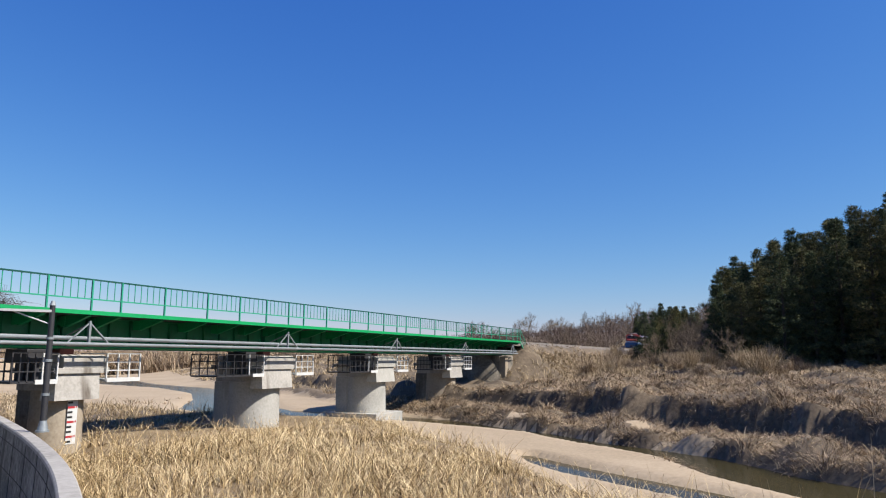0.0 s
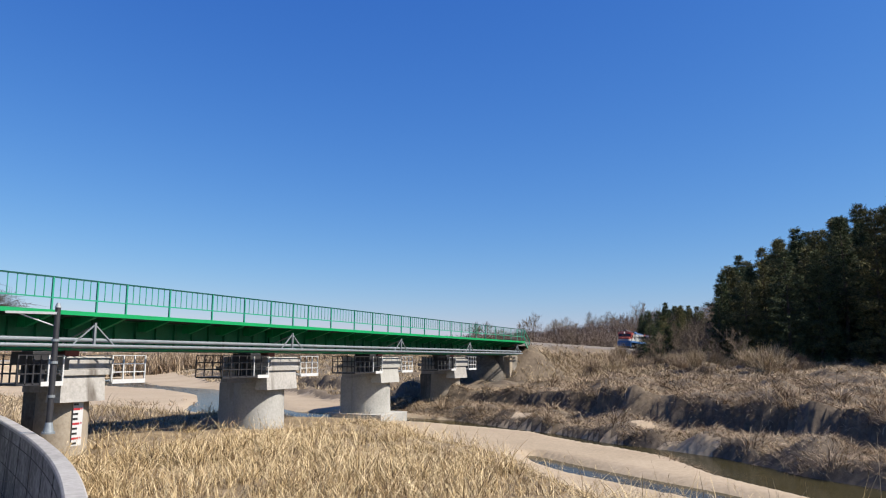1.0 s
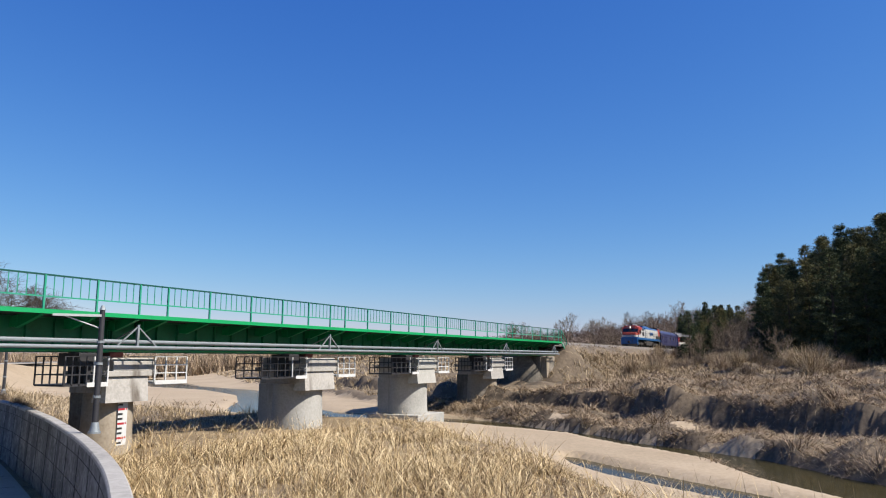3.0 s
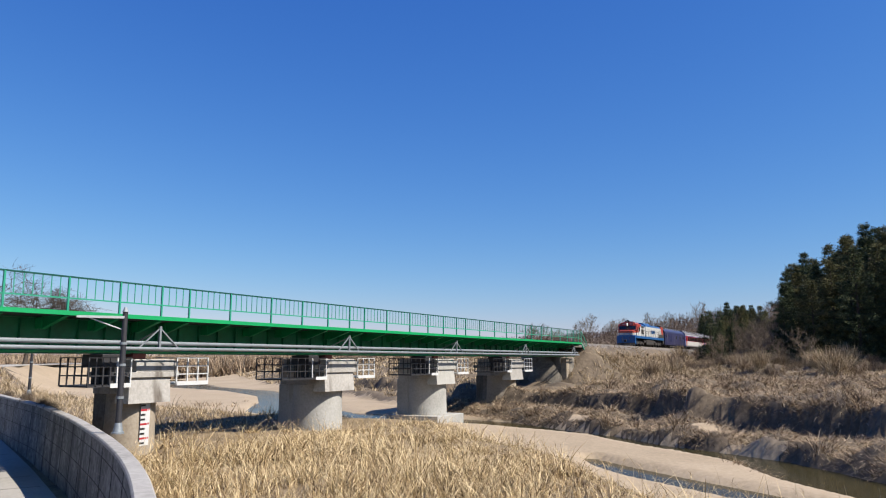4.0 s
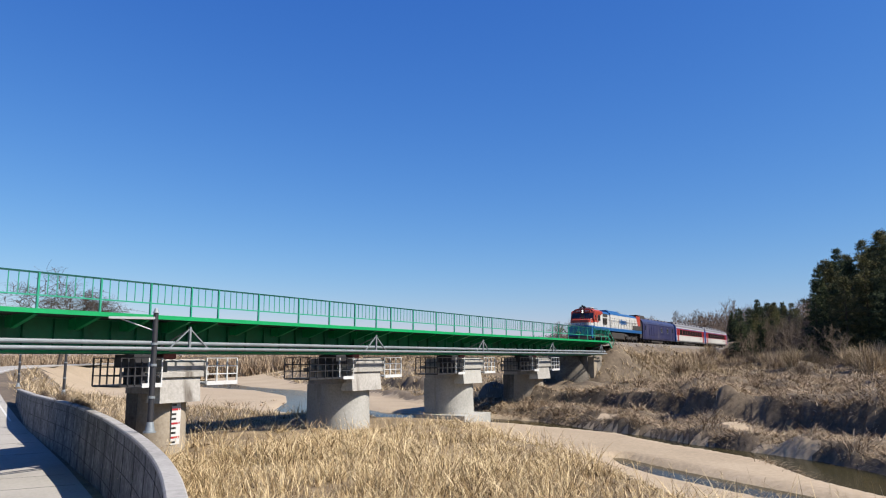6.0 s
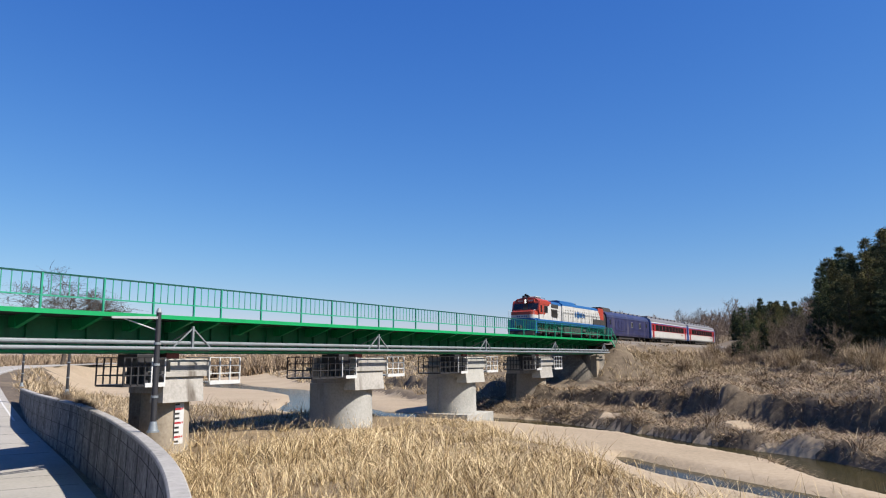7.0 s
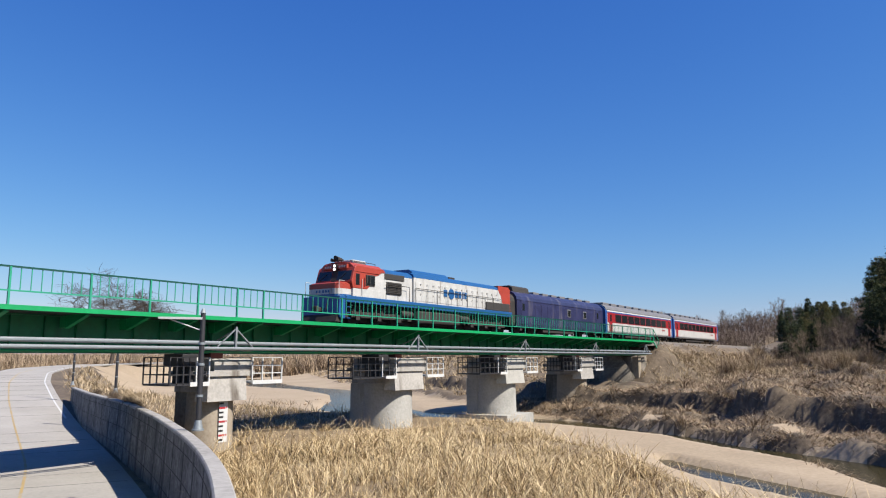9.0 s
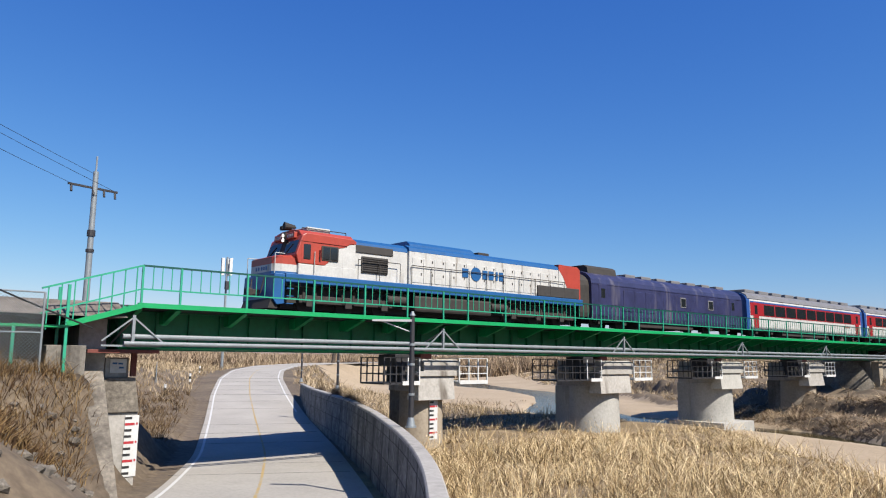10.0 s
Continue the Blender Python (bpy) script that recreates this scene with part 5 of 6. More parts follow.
def reeds():
    rs = np.random.RandomState(5)

    def keep(X, Y):
        r2 = rough(X * 0.3, Y * 0.3, 2)
        ok = (near_of(X, Y) + 0.8 * r2 > 0.4) & (X > -40) & off_road(X, Y, 4.3)
        d, s, _ = to_line(X, Y, WALL)
        ok &= ((s < 0) | (X > -3)) & (d > 0.5)
        ok &= np.hypot(X, Y) > 9.0
        return ok & ~((X < -24.8 + 0.5 * r2) & (rs.uniform(0, 1, X.shape) > 0.06))

    # tufts, then leaves round each
    X, Y = scatter(20000, -42, 8, 5, 50, rs, keep)
    D = np.hypot(X, Y)
    clump = rough(X * 1.3, Y * 1.3, 23) + 0.6 * rough(X * 0.5, Y * 0.5, 24)
    k = rs.uniform(0, 1, len(X)) < np.clip(1.25 - D / 60, 0.45, 1) * np.clip(0.62 + 0.55 * clump, 0.12, 1)
    X, Y = X[k], Y[k]
    patch = rough(X * 0.9, Y * 0.9, 8)
    n = 20
    cx, cy = np.repeat(X, n), np.repeat(Y, n)
    pt = np.repeat(patch, n)
    px, py = cx + rs.normal(0, 0.17, len(cx)), cy + rs.normal(0, 0.17, len(cx))
    az = np.arctan2(py - cy, px - cx) + rs.normal(0, 0.7, len(px))
    az = np.where(rs.uniform(0, 1, len(px)) < 0.15, rs.normal(2.6, 0.7, len(px)), az)
    base = np.repeat(rs.uniform(0.6, 1.5, len(X)), n)
    edge = np.repeat(np.clip(near_of(X, Y) / 6, 0.35, 1), n)
    H = base * edge * rs.uniform(0.45, 1.15, len(px)) * (1 + 0.22 * pt) * np.clip(1.25 - 0.019 * py - 0.006 * np.abs(px), 0.42, 1.0)
    lean = np.abs(rs.normal(0.42, 0.38, len(px)))
    droop = rs.uniform(0.0, 2.3, len(px))
    P = np.stack([px, py, height(px, py) - 0.05], 1)
    W = rs.uniform(0.009, 0.024, len(px)) * np.clip(np.hypot(px, py) / 18, 0.85, 1.7)
    V, Q = blades(P, H, lean, az, W, droop, rs)
    fast_mesh("reed_grass", V, Q, M_REED, "dense dry golden reed grass on the flat riverside", "grass")
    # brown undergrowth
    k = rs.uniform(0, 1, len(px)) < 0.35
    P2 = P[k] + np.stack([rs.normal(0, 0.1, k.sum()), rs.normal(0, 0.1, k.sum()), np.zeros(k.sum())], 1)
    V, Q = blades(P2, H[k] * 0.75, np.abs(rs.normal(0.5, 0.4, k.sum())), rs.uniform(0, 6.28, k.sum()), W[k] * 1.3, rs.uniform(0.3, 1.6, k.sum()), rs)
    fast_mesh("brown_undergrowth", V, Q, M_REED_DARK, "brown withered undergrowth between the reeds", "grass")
    # long pale stalks that lie across the tops
    k = rs.uniform(0, 1, len(px)) < 0.16
    n3 = k.sum()
    P3 = P[k] + np.stack([np.zeros(n3), np.zeros(n3), H[k] * rs.uniform(0.25, 0.75, n3)], 1)
    V, Q = blades(P3, rs.uniform(0.7, 1.5, n3), np.clip(rs.normal(1.0, 0.35, n3), 0.2, 1.5), rs.uniform(0, 6.28, n3), W[k] * 0.9, rs.uniform(0.2, 1.2, n3), rs, 5)
    fast_mesh("fallen_stalks", V, Q, M_REED, "long pale fallen stalks lying over the reeds", "grass")
    # tall plumed stems standing above the rest
    X, Y = scatter(900, -28, 6, 9, 46, rs, keep)
    m = len(X)
    P = np.stack([X, Y, height(X, Y) - 0.05], 1)
    H = rs.uniform(1.1, 1.55, m) * np.clip(near_of(X, Y) / 4, 0.7, 1) * np.clip(1.3 - 0.017 * Y, 0.55, 1)
    az, lean, droop = rs.normal(2.6, 0.8, m), np.abs(rs.normal(0.12, 0.1, m)), rs.uniform(0.1, 0.6, m)
    V1 = blades(P, H, lean, az, np.full(m, 0.014), droop, rs)
    a = lean + droop * 0.6
    tip = P + np.stack([np.cos(az) * np.sin(lean + droop * 0.35) * H, np.sin(az) * np.sin(lean + droop * 0.35) * H, np.cos(lean + droop * 0.35) * H * 0.97], 1)
    reps = 4
    T = np.repeat(tip, reps, 0) - np.stack([np.zeros(m * reps), np.zeros(m * reps), np.tile(np.linspace(0.0, 0.18, reps), m)], 1)
    V2 = blades(T, np.full(m * reps, 0.2), np.repeat(a, reps) + 0.2, np.repeat(az, reps) + rs.normal(0, 0.5, m * reps), np.full(m * reps, 0.013), np.full(m * reps, 1.2), rs)
    V, Q = join([V1, V2])
    fast_mesh("plumed_reeds", V, Q, M_REED, "tall dry reed stems with drooping seed plumes", "grass")


reeds()


def tall_stalks():
    """A few tall bent stalks rising above the reeds near the water."""
    rs = np.random.RandomState(91)
    n = 46
    a, d = np.radians(rs.normal(-1.5, 4.0, n)), rs.uniform(15.5, 21.5, n)
    X, Y = -np.sin(a) * d, np.cos(a) * d
    P = np.stack([X, Y, height(X, Y) - 0.05], 1)
    H = rs.uniform(1.0, 1.8, n)
    H[:2] = 2.7
    V, Q = blades(P, H, np.abs(rs.normal(0.12, 0.1, n)), rs.uniform(0, 6.28, n), np.full(n, 0.022), rs.uniform(0.1, 0.7, n), rs, 6)
    fast_mesh("tall_stalks", V, Q, M_REED, "tall pale dead reed stalks by the water", "grass")


tall_stalks()


def mats(name, mat, label, n, region, keep, per, size, seed, flat=1.0, drape=0.0):
    """Tufts of long leaves that fall over on all sides. drape: the share laid downhill, close to the ground."""
    rs = np.random.RandomState(seed)
    X, Y = scatter(n, *region, rs, keep)
    m = len(X)
    cx, cy = np.repeat(X, per), np.repeat(Y, per)
    s = np.repeat(rs.uniform(0.6, 1.35, m), per)
    px, py = cx + rs.normal(0, 0.2, len(cx)) * s, cy + rs.normal(0, 0.2, len(cx)) * s
    az = np.arctan2(py - cy, px - cx) + rs.normal(0, 0.5, len(px))
    H = size * s * rs.uniform(0.5, 1.2, len(px))
    lean = np.abs(rs.normal(0.45, 0.3, len(px))) * flat
    droop = rs.uniform(0.8, 2.3, len(px)) * flat
    z = height(px, py)
    P = np.stack([px, py, z - 0.06], 1)
    if drape:
        gx, gy = (height(px + 0.3, py) - z) / 0.3, (height(px, py + 0.3) - z) / 0.3
        steep = np.hypot(gx, gy)
        lay = rs.uniform(0, 1, len(px)) < drape
        down = np.arctan2(-gy, -gx) + rs.normal(0, 0.55, len(px))
        az = np.where(lay, down, az)
        lean = np.where(lay, np.clip(rs.normal(1.15, 0.2, len(px)), 0.5, 1.5), lean)
        droop = np.where(lay, np.arctan(steep) + rs.uniform(0.3, 0.8, len(px)), droop)
        P[:, 2] += np.where(lay, rs.uniform(0.0, 0.09, len(px)), 0)
    D = np.hypot(px, py)
    W = rs.uniform(0.02, 0.04, len(px)) * np.clip(D / 40, 0.8, 3.0)
    V, Q = blades(P, H, lean, az, W, droop, rs)
    return fast_mesh(name, V, Q, mat, label, "grass")


def steep(X, Y):
    z = height(X, Y)
    return np.hypot(height(X + 0.3, Y) - z, height(X, Y + 0.3) - z) / 0.3


def on_bank(lo, hi):
    return lambda X, Y: (far_of(X, Y) + 1.3 * rough(X * 0.3, Y * 0.3, 2) > lo) & (far_of(X, Y) < hi) & ~((np.abs(X + 29.2) < 7.5) & (Y > 66) & (Y < 76)) & (steep(X, Y) < 1.15) & (height(X, Y) > 0.16) & ~bare_patch(X, Y)


mats("matted_bank_grass", M_MAT, "grey-brown matted grass slumping over the far bank", 15000, (-34, 12, 28, 75), on_bank(-1.7, 24), 13, 0.62, 11, 1.0, 0.93)
mats("meadow_grass", M_MAT, "flattened dry meadow grass behind the far bank", 9000, (-30, 20, 50, 128), lambda X, Y: (far_of(X, Y) > 14) & (np.abs(X + 29.2) > 6), 9, 0.75, 12, 1.0, 0.92)
mats("pale_bank_grass", M_BANKREED, "paler tan grass tufts across the far bank", 3600, (-34, 14, 28, 110), on_bank(-1.5, 60), 10, 0.8, 13, 1.0, 0.7)
mats("embankment_grass", M_BANKREED, "tall tan grass on the railway embankment slope", 5200, (-27.5, -12, 76, 175), lambda X, Y: X > -24.6, 9, 0.7, 14, 0.8)
mats("upstream_grass", M_BANKREED, "tan grass on the upstream banks", 14000, (-180, -33, 20, 220), lambda X, Y: ((far_of(X, Y) > 0.5) | (near_of(X, Y) > 1.2)) & off_road(X, Y, 5.2) & (np.abs(X + 29.6) > 4.0) & ~((X > -46) & (Y < 20)), 8, 1.0, 15, 0.7)
mats("roadside_grass", M_REED_DARK, "brown dead brush on the slopes by the abutment", 3400, (-60, -11, -6, 24), lambda X, Y: off_road(X, Y, 4.9) & ((Y < 6.6 - 0.2 * (X + 26.3)) | (X < -35)) & ((Y < 7) | (X < -35)) & (to_line(X, Y, ROAD)[1] > 0) & ~((X < -25.5) & (X > -34) & (Y > -2)), 12, 0.7, 16, 0.8)
mats("slope_brush", M_BRUSH, "tangled reddish-brown brush on the slope by the fence", 2600, (-25.8, -9, -5, 7), lambda X, Y: (Y < 6.7 - 0.12 * (X + 26.3)) & (np.hypot(X, Y) > 8) & off_road(X, Y, 4.6), 12, 0.75, 18, 0.9)
mats("wallside_grass", M_BANKREED, "short dry tan grass behind the retaining wall", 3000, (-78, -30, 21, 58), lambda X, Y: (near_of(X, Y) > 0.2) & off_road(X, Y, 5.0) & (to_line(X, Y, ROAD)[1] < 0) & (to_line(X, Y, WALL)[0] > 0.9), 10, 0.5, 19, 1.0)
mats("bank_hummocks", M_MAT, "rounded hummocks of dead grass on the lower bank", 420, (-28, 14, 30, 76), on_bank(-0.8, 26), 60, 0.85, 20, 1.0)
mats("sandbar_tufts", M_MAT, "sparse dead tufts on the sand bar", 260, (-75, -38, 50, 90), lambda X, Y: (far_of(X, Y) < -4) & (near_of(X, Y) < -4) & (np.hypot(X + 56, Y - 58) < 5), 12, 0.7, 17)


def branch_tree(seed, height_, spread, levels, base_r, sides=4, upright=0.35, twigs=5, tw=0.022):
    """Tapered trunk and limbs as quads: a bare crown."""
    rs = np.random.RandomState(seed)
    pieces = []

    def limb(p, d, length, r, level):
        pts, rad = [np.array(p)], [r]
        n = 4 if level < 2 else 3
        q, dd = np.array(p, float), np.array(d, float)
        for k in range(n):
            dd = dd + rs.normal(0, 0.16, 3) + np.array([0, 0, 0.05 * upright])
            dd /= np.linalg.norm(dd)
            q = q + dd * length / n
            pts.append(q.copy())
            rad.append(r * (1 - 0.65 * (k + 1) / n))
        V = []
        sd = sides if level < 2 else 3
        for pnt, rr in zip(pts, rad):
            u = np.cross(dd, (0.3, 0.9, 0.2))
            u /= np.linalg.norm(u)
            w = np.cross(dd, u)
            V += [pnt + rr * (math.cos(6.283 * j / sd) * u + math.sin(6.283 * j / sd) * w) for j in range(sd)]
        idx = np.arange(len(V)).reshape(-1, sd)
        Q = np.stack([idx[:-1], np.roll(idx[:-1], -1, 1), np.roll(idx[1:], -1, 1), idx[1:]], -1).reshape(-1, 4)
        pieces.append((np.array(V), Q))
        if level < levels:
            kids = twigs if level else twigs + 2
            for k in range(kids):
                t = rs.uniform(0.35, 1.0)
                i = min(int(t * n), n - 1)
                at = pts[i] + (pts[i + 1] - pts[i]) * (t * n - i)
                side = rs.normal(0, 1, 3)
                side -= dd * side.dot(dd)
                side /= np.linalg.norm(side)
                nd = dd * rs.uniform(0.3, 0.9) + side * spread + np.array([0, 0, upright])
                limb(at, nd / np.linalg.norm(nd), length * rs.uniform(0.5, 0.78), max(r * 0.5, tw), level + 1)

    limb((0, 0, -0.2), (0, 0, 1), height_ * 0.42, base_r, 0)
    return join(pieces)


def pine(seed, h, mat, wide=0.25, ragged=0.25):
    """Trunk, layered boughs in close whorls and sprays of short needles."""
    rs = np.random.RandomState(seed)
    root = thing("pine_tree", "dark green pine with dense layered boughs", "tree", group="pines on the hill")
    bm = B()
    rod(bm, (0, 0, -0.5), (0.1, 0, h * 0.5), 0.17, 8, 0.12)
    rod(bm, (0.1, 0, h * 0.5), (0.0, 0.05, h * 0.97), 0.12, 8, 0.02)
    P = []
    z = h * 0.06
    while z < h * 0.985:
        t = z / h
        reach = h * wide * min((1.0 - t) ** 0.8 + 0.03, 0.55 + t) * rs.uniform(1 - ragged, 1 + ragged)
        turn = rs.uniform(0, 6.283)
        kids = rs.randint(5, 8)
        for k in range(kids):
            a = turn + 6.283 * k / kids + rs.normal(0, 0.25)
            L = reach * rs.uniform(0.7, 1.15)
            e = np.array([math.cos(a) * L, math.sin(a) * L, L * rs.uniform(-0.18, 0.18)])
            if L > 0.5:
                rod(bm, (0, 0, z), (e[0] * 0.9, e[1] * 0.9, z + e[2] * 0.9), 0.035, 4, 0.012)
            m = int(6 + 15 * L)
            u = rs.uniform(0.12, 1.0, m) ** 0.7
            fan = (rs.uniform(-1, 1, m) * 0.34 * L * (1.1 - u) ** 0.5)[:, None] * np.array([-math.sin(a), math.cos(a), 0])
            P.append(np.array([0, 0, z]) + u[:, None] * e + fan + rs.normal(0, 1, (m, 3)) * np.array([0.08, 0.08, 0.09]))
        z += h * rs.uniform(0.032, 0.06)
    P = np.concatenate(P)
    per = 6
    C = np.repeat(P, per, 0) + rs.normal(0, 0.10, (len(P) * per, 3))
    n = len(C)
    out = C * np.array([1, 1, 0])
    out /= np.linalg.norm(out, axis=1)[:, None] + 1e-6
    d = out * 0.9 + rs.normal(0, 0.7, (n, 3)) + np.array([0, 0, 0.25])
    d /= np.linalg.norm(d, axis=1)[:, None]
    s = np.cross(d, rs.normal(0, 1, (n, 3)))
    s /= np.linalg.norm(s, axis=1)[:, None]
    L, W = rs.uniform(0.12, 0.30, n)[:, None], rs.uniform(0.03, 0.065, n)[:, None]
    V = np.stack([C - s * W * 0.5, C + s * W * 0.5, C + d * L + s * W * 0.2, C + d * L - s * W * 0.2], 1).reshape(-1, 3)
    Q = np.arange(n * 4).reshape(n, 4)
    part("trunk", bm, M_BARK, root)
    fast_mesh("crown", V, Q, mat, parent=root)
    return root


def bare_tree(seed, h, label, spread=0.75, levels=4, upright=0.4, twigs=4, r=0.16, mat=None, tw=0.022):
    root = thing("bare_tree", label, "tree", group="bare trees")
    V, Q = branch_tree(seed, h, spread, levels, r, 5, upright, twigs, tw)
    fast_mesh("crown", V, Q, mat or M_TWIG, parent=root)
    return root


def shrub(seed, h, n=130, mat=None, label="bare grey-brown shrub with fine twigs"):
    rs = np.random.RandomState(seed)
    root = thing("bare_shrub", label, "shrub", group="shrubs on the bank")
    out = []
    az = rs.uniform(0, 6.283, n)
    P = np.stack([rs.normal(0, 0.25, n), rs.normal(0, 0.25, n), np.full(n, -0.05)], 1)
    out.append(blades(P, rs.uniform(0.6, 1.0, n) * h, np.abs(rs.normal(0.6, 0.35, n)), az, np.full(n, 0.04), rs.uniform(-0.6, 0.3, n), rs))
    P2 = np.repeat(P, 5, 0)
    a2 = np.repeat(az, 5) + rs.normal(0, 0.25, n * 5)
    t = rs.uniform(0.25, 0.8, n * 5)
    ln = np.repeat(np.abs(rs.normal(0.6, 0.35, n)), 5)
    start = P2 + np.stack([np.cos(a2) * np.sin(ln) * t * h, np.sin(a2) * np.sin(ln) * t * h, np.cos(ln) * t * h * 0.9], 1)
    out.append(blades(start, rs.uniform(0.2, 0.45, n * 5) * h, ln + rs.normal(0, 0.4, n * 5), a2 + rs.normal(0, 0.8, n * 5), np.full(n * 5, 0.022), rs.uniform(-0.3, 0.6, n * 5), rs))
    V, Q = join(out)
    fast_mesh("crown", V, Q, mat or M_TWIG, parent=root)
    return root


def plant(kinds, places, seed, big=(0.85, 1.2), sink=0.1):
    """Sets the first of each kind at a place and copies for the rest."""
    rs = np.random.RandomState(seed)
    used = set()
    for i, (x, y, s) in enumerate(places):
        k = i % len(kinds)
        m = pose(x, y, float(height(x, y)) - sink, 0, 0, rs.uniform(0, 360)) @ Matrix.Scale(s * rs.uniform(*big), 4)
        if k in used:
            c = copy_thing(kinds[k], m)
            c.matrix_basis = m
        else:
            kinds[k].matrix_basis = m
            used.add(k)


def skyline(a):
    """How high the treetops rise against the sky, as a slope, by degrees left of the bridge's line."""
    return np.interp(a, [-19, -7.3, -1.5, 2.9, 4.2, 5.2, 7, 9.5, 12, 15, 18, 24, 27, 80], [0.205, 0.193, 0.160, 0.118, 0.088, 0.072, 0.066, 0.063, 0.052, 0.043, 0.036, 0.030, 0.012, 0.012])


def woods():
    rs = np.random.RandomState(21)
    pines = [pine(31, 12, M_PINE, 0.22), pine(32, 12, M_PINE_OLIVE, 0.28, 0.45), pine(33, 12, M_PINE_OLIVE, 0.25, 0.4), pine(34, 12, M_PINE, 0.26), pine(35, 12, M_PINE, 0.20)]
    spots, bankside = [], []
    # the wood climbs the hill: treetops rise evenly from its edge by the railway
    for row in range(9):
        d = 95 + 6.5 * row
        a = 3.6 - 0.25 * row
        while a > -19:
            top = 5 + d * float(skyline(a)) * rs.uniform(0.74, 1.04)
            dd = d + rs.uniform(-2.5, 2.5)
            x, y = -math.sin(radians(a)) * dd, math.cos(radians(a)) * dd
            h = min(max(top - float(height(x, y)), 5.0), 18.0)
            spots.append((x, y, h / 12))
            a -= rs.uniform(1.2, 2.1)
    # scattered pines along the low ridge behind the railway
    for k in range(26):
        a, d = rs.uniform(4.6, 9.6), rs.uniform(150, 215)
        x, y = -math.sin(radians(a)) * d, math.cos(radians(a)) * d
        h = 5 + d * float(skyline(a)) * rs.uniform(0.8, 1.03) - float(height(x, y))
        if h > 3.5 and not (-30 < x < -16 and y < 185):
            spots.append((x, y, min(h, 10.0) / 12))
    for k in range(34):
        y = 128 + 2.1 * k + rs.uniform(-1.5, 1.5)
        x = -19.0 + rs.uniform(-1.3, 2.2)
        h = 5 + math.hypot(x, y) * float(skyline(math.degrees(math.atan2(-x, y)))) * rs.uniform(0.6, 1.1) - float(height(x, y))
        if k % 3:
            spots.append((x, y, min(max(h, 4.0), 14.0) / 12))
        else:
            bankside.append((x, y, min(max(h, 4.0), 14.0) / 10))
    plant(pines, spots, 3, (0.97, 1.05), 0.3)
    bare = [bare_tree(41, 10, "bare grey winter tree on the hillside", 0.7, 4, 0.45, 4), bare_tree(42, 8.5, "bare grey winter tree on the hillside", 0.8, 4, 0.4, 4), bare_tree(43, 11.5, "tall bare winter tree above the pines", 0.6, 4, 0.5, 4)]
    spots = [(-8.2, 97, 0.8), (-7.4, 93, 0.7), (-9.5, 101, 0.9), (-6.0, 90, 0.6), (-10.5, 106, 0.9), (-8.8, 110, 1.0), (-3.5, 89, 0.55), (-8.5, 118, 1.1), (-6.5, 112, 1.0), (-4, 122, 1.1), (-10, 126, 1.0), (2, 118, 1.1), (7, 120, 1.2), (-12, 132, 0.9), (-13.5, 128, 0.8), (-2.0, 112, 1.25), (1.0, 116, 1.35), (4.5, 112, 1.4), (9.0, 118, 1.5), (-5.0, 108, 1.1)]
    for k in range(64):
        a = rs.uniform(3.6, 22)
        d = rs.uniform(175, 300) if a > 9 else rs.uniform(135, 260)
        x, y = -math.sin(radians(a)) * d, math.cos(radians(a)) * d
        if abs(x + 29.2) < 7 or (x > -28 and x < -16 and y < 185):
            continue
        spots.append((x, y, rs.uniform(0.7, 1.0)))
    for k in range(44):
        a = rs.uniform(2.6, 8.2)
        d = rs.uniform(125, 185)
        spots.append((-math.sin(radians(a)) * d, math.cos(radians(a)) * d, rs.uniform(0.7, 1.0) * (1.25 - 0.045 * a)))
    spots += bankside
    plant(bare, spots, 4, (0.8, 1.2), 0.3)
    big = bare_tree(47, 13.5, "large old bare tree beyond the bridge with a broad dark crown", 1.35, 4, 0.08, 7, 0.18, M_BARK, 0.02)
    big.matrix_basis = pose(-127.3, 79.3, float(height(-127.3, 79.3)) - 0.2) @ Matrix.Diagonal((2.4, 2.4, 1.5, 1))
    shrubs = [shrub(51, 2.4, 170, M_BANKREED, "pale tan dry shrub with fine twigs"), shrub(52, 2.0, 150, M_MAT, "grey-tan dry shrub with fine twigs"), shrub(53, 1.5)]
    spots = [(-0.8, 76, 1.35), (0.8, 77, 0.9), (-6.3, 76, 1.0), (-7.6, 80, 0.9), (-9.4, 84, 1.0), (-20.5, 86, 1.0), (-18.0, 90, 1.1), (-21, 92, 1.0), (-15.5, 95, 1.0), (-12.5, 98, 1.0), (-19, 98, 1.2), (-16, 104, 1.2), (-11, 106, 1.1)]
    for k in range(46):
        y = rs.uniform(112, 170)
        spots.append((rs.uniform(-24.3, -12), y, rs.uniform(0.8, 1.5)))
    for k in range(34):
        spots.append((rs.uniform(-13, 6), rs.uniform(84, 98), rs.uniform(0.6, 1.1)))
    plant(shrubs, spots, 6, (0.8, 1.2), 0.05)
    for x, y, z, sc in ((-33.0, 21.6, 2.75, 0.35), (-36.5, 23.1, 2.8, 0.45), (-31.2, 20.9, 2.6, 0.4), (-44.0, 26.6, 2.7, 0.35)):
        copy_thing(shrubs[2], pose(x, y, z, 0, 0, 70 * x) @ Matrix.Scale(sc, 4)).matrix_basis = pose(x, y, z, 0, 0, 70 * x) @ Matrix.Scale(sc, 4)


woods()


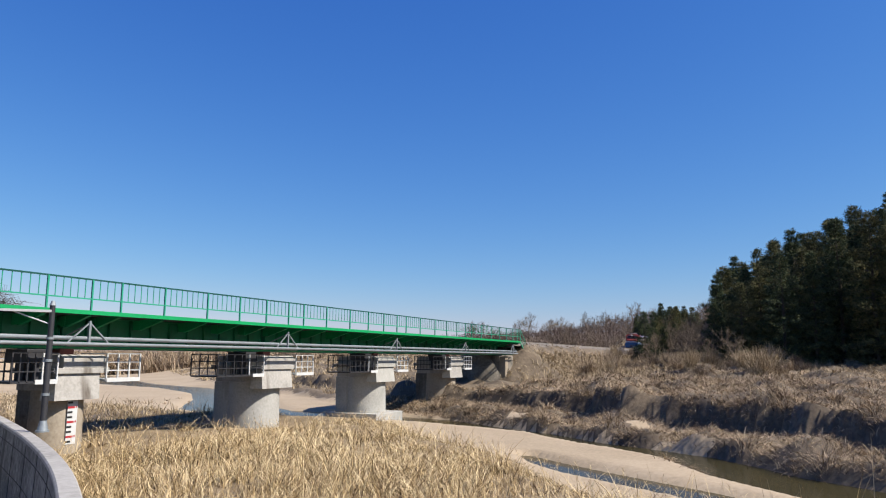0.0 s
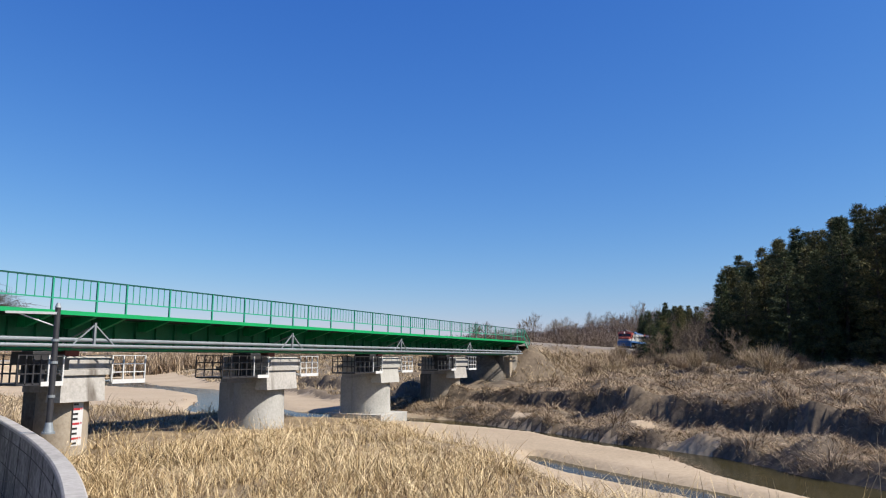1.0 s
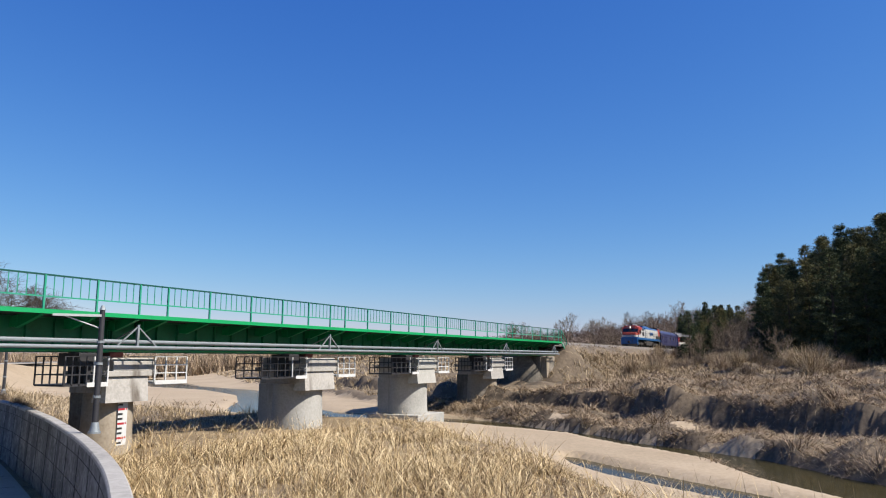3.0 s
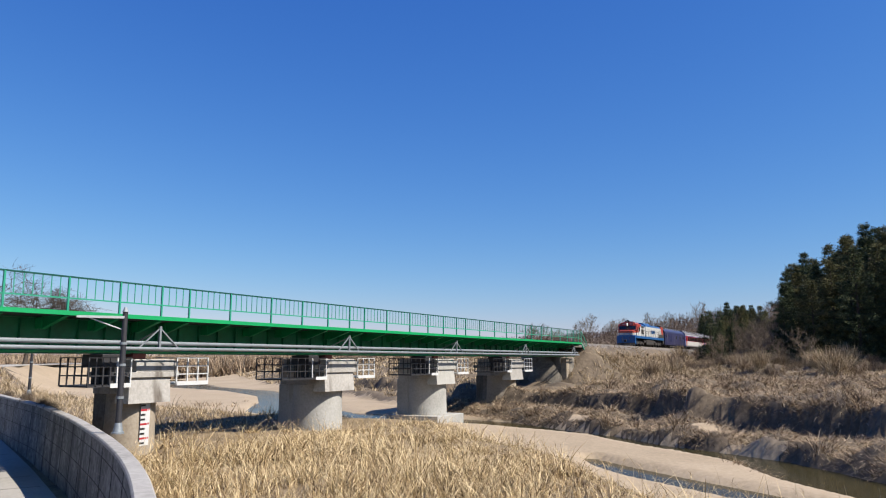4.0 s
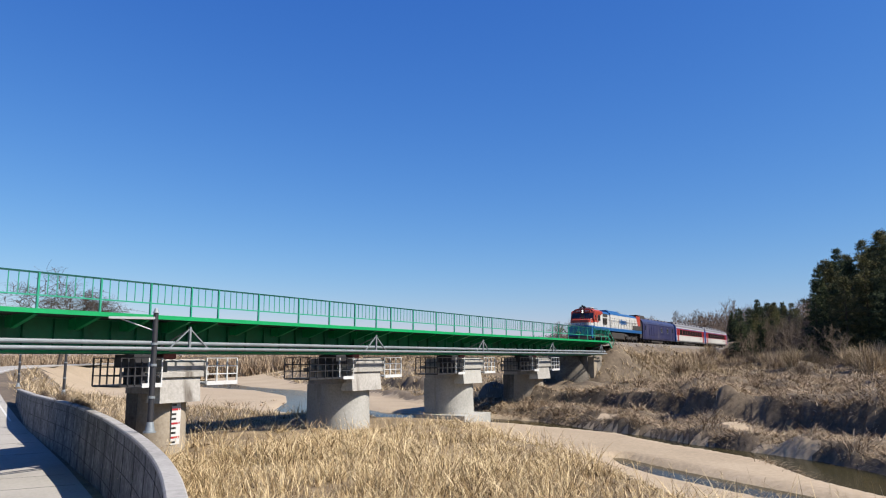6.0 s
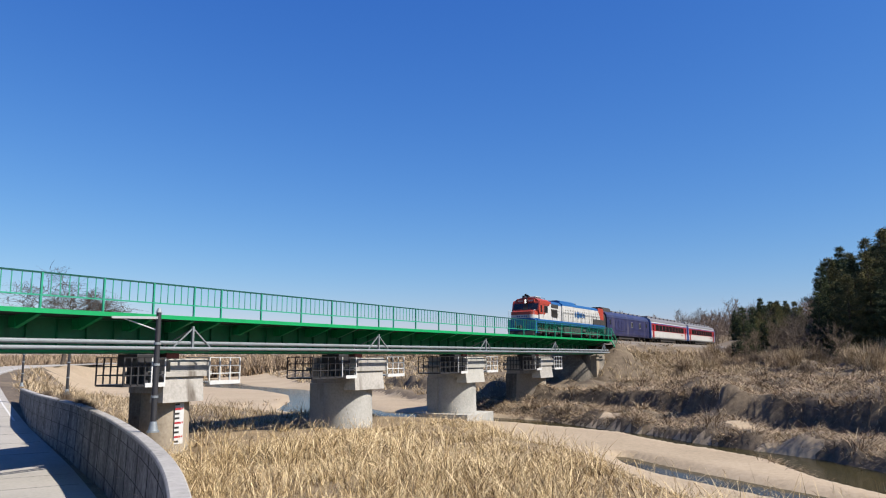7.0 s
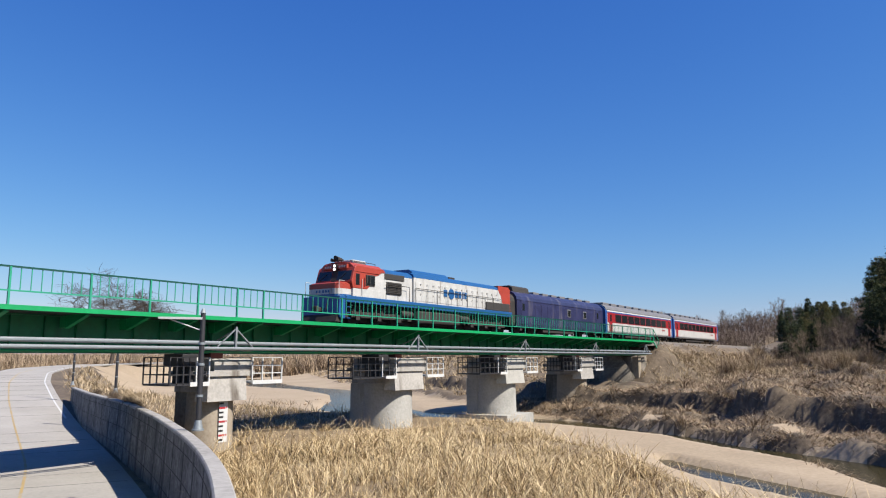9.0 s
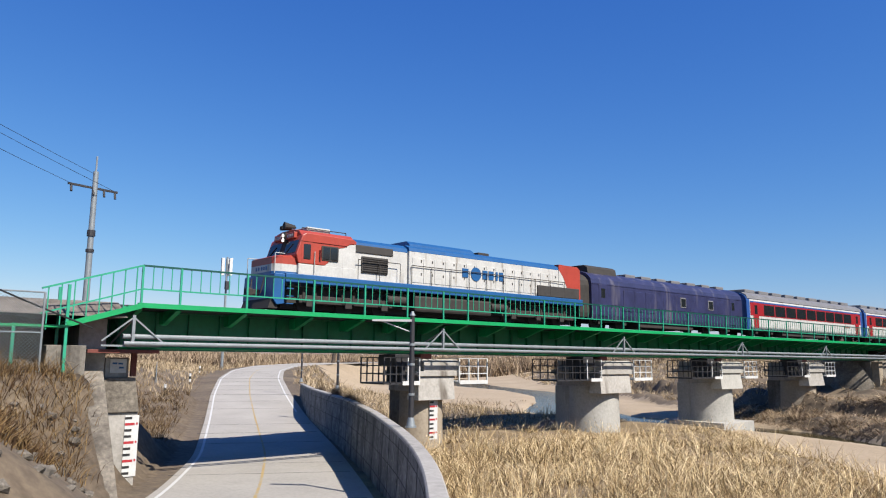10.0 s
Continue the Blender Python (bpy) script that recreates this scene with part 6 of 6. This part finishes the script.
def far_scrub():
    """Low tan and brown brush on the banks far upstream."""
    rs = np.random.RandomState(78)
    n = 9000
    a, d = np.radians(rs.uniform(25, 80, n)), rs.uniform(190, 300, n)
    X, Y = -np.sin(a) * d, np.cos(a) * d
    P = np.stack([X, Y, height(X, Y) - 0.2], 1)
    per = 12
    P = np.repeat(P, per, 0) + np.concatenate([rs.normal(0, 0.9, (n * per, 2)), np.zeros((n * per, 1))], 1)
    H = np.repeat(np.clip(5 + d * 0.010 * rs.uniform(0.5, 1.2, n) - height(X, Y), 0.8, 8.0), per) * rs.uniform(0.7, 1.0, n * per)
    V, Q = blades(P, H, np.abs(rs.normal(0.35, 0.25, n * per)), rs.uniform(0, 6.28, n * per), rs.uniform(0.15, 0.35, n * per), rs.uniform(0, 1.2, n * per), rs, 2)
    fast_mesh("far_scrub", V, Q, M_MAT, "distant brown scrub and dead grass along the upstream banks", "scrub")


far_scrub()


def far_woods():
    """Rounded bare crowns, each a spray of fine twigs over a short trunk."""
    rs = np.random.RandomState(77)
    n = 1500
    a = np.radians(rs.uniform(2, 25, n))
    d = rs.uniform(170, 330, n)
    X, Y = -np.sin(a) * d, np.cos(a) * d
    k = (np.abs(X + 29.2) > 6) & ~((X > -30) & (X < -12) & (Y < 190)) & (rough(X * 0.05, Y * 0.05, 3) > -0.7)
    X, Y, a = X[k], Y[k], a[k]
    n, per = len(X), 100
    tall = np.clip(5 + np.hypot(X, Y) * skyline(np.degrees(a)) * rs.uniform(0.6, 1.02, n) - height(X, Y), 2.5, 10.0)
    u = rs.normal(0, 1, (n * per, 3))
    u /= np.linalg.norm(u, axis=1)[:, None]
    u *= rs.uniform(0.2, 1.0, (n * per, 1)) ** 0.5
    T = np.repeat(tall, per)
    base = height(X, Y)
    C = np.stack([X, Y, base + tall * 0.52], 1)
    P = np.repeat(C, per, 0) + u * np.stack([T * 0.42, T * 0.42, T * 0.40], 1)
    az = np.arctan2(u[:, 1], u[:, 0]) + rs.normal(0, 0.6, n * per)
    lean = np.clip(np.arccos(np.clip(u[:, 2], -1, 1)) * 0.8 + rs.normal(0, 0.5, n * per), 0, 2.2)
    far = np.repeat(np.hypot(X, Y), per) / 200
    V1 = blades(P, T * rs.uniform(0.08, 0.2, n * per), lean, az, rs.uniform(0.04, 0.10, n * per) * far, rs.uniform(-0.4, 0.4, n * per), rs, 1)
    V2 = blades(np.stack([X, Y, base - 0.3], 1), tall * 0.75, np.abs(rs.normal(0, 0.08, n)), rs.uniform(0, 6.28, n), np.full(n, 0.14), np.zeros(n), rs, 2)
    V, Q = join([V1, V2])
    fast_mesh("far_woodland", V, Q, M_FARTWIG, "distant dull brown bare woodland on low hills", "woodland")


far_woods()


# ---- movement ----
def motions():
    """The train comes in along the bridge at a steady pace."""
    rows = [(0.0, 173.5), (2.5, 135.6), (4.5, 104.2), (5.5, 88.1), (7.5, 55.2), (9.0, 30.9), (10.0, 14.3)]
    for ob, back in TRAIN:
        walk(ob, [(t, pose(TRACK_X, y + back, RAIL_Z)) for t, y in rows])


motions()
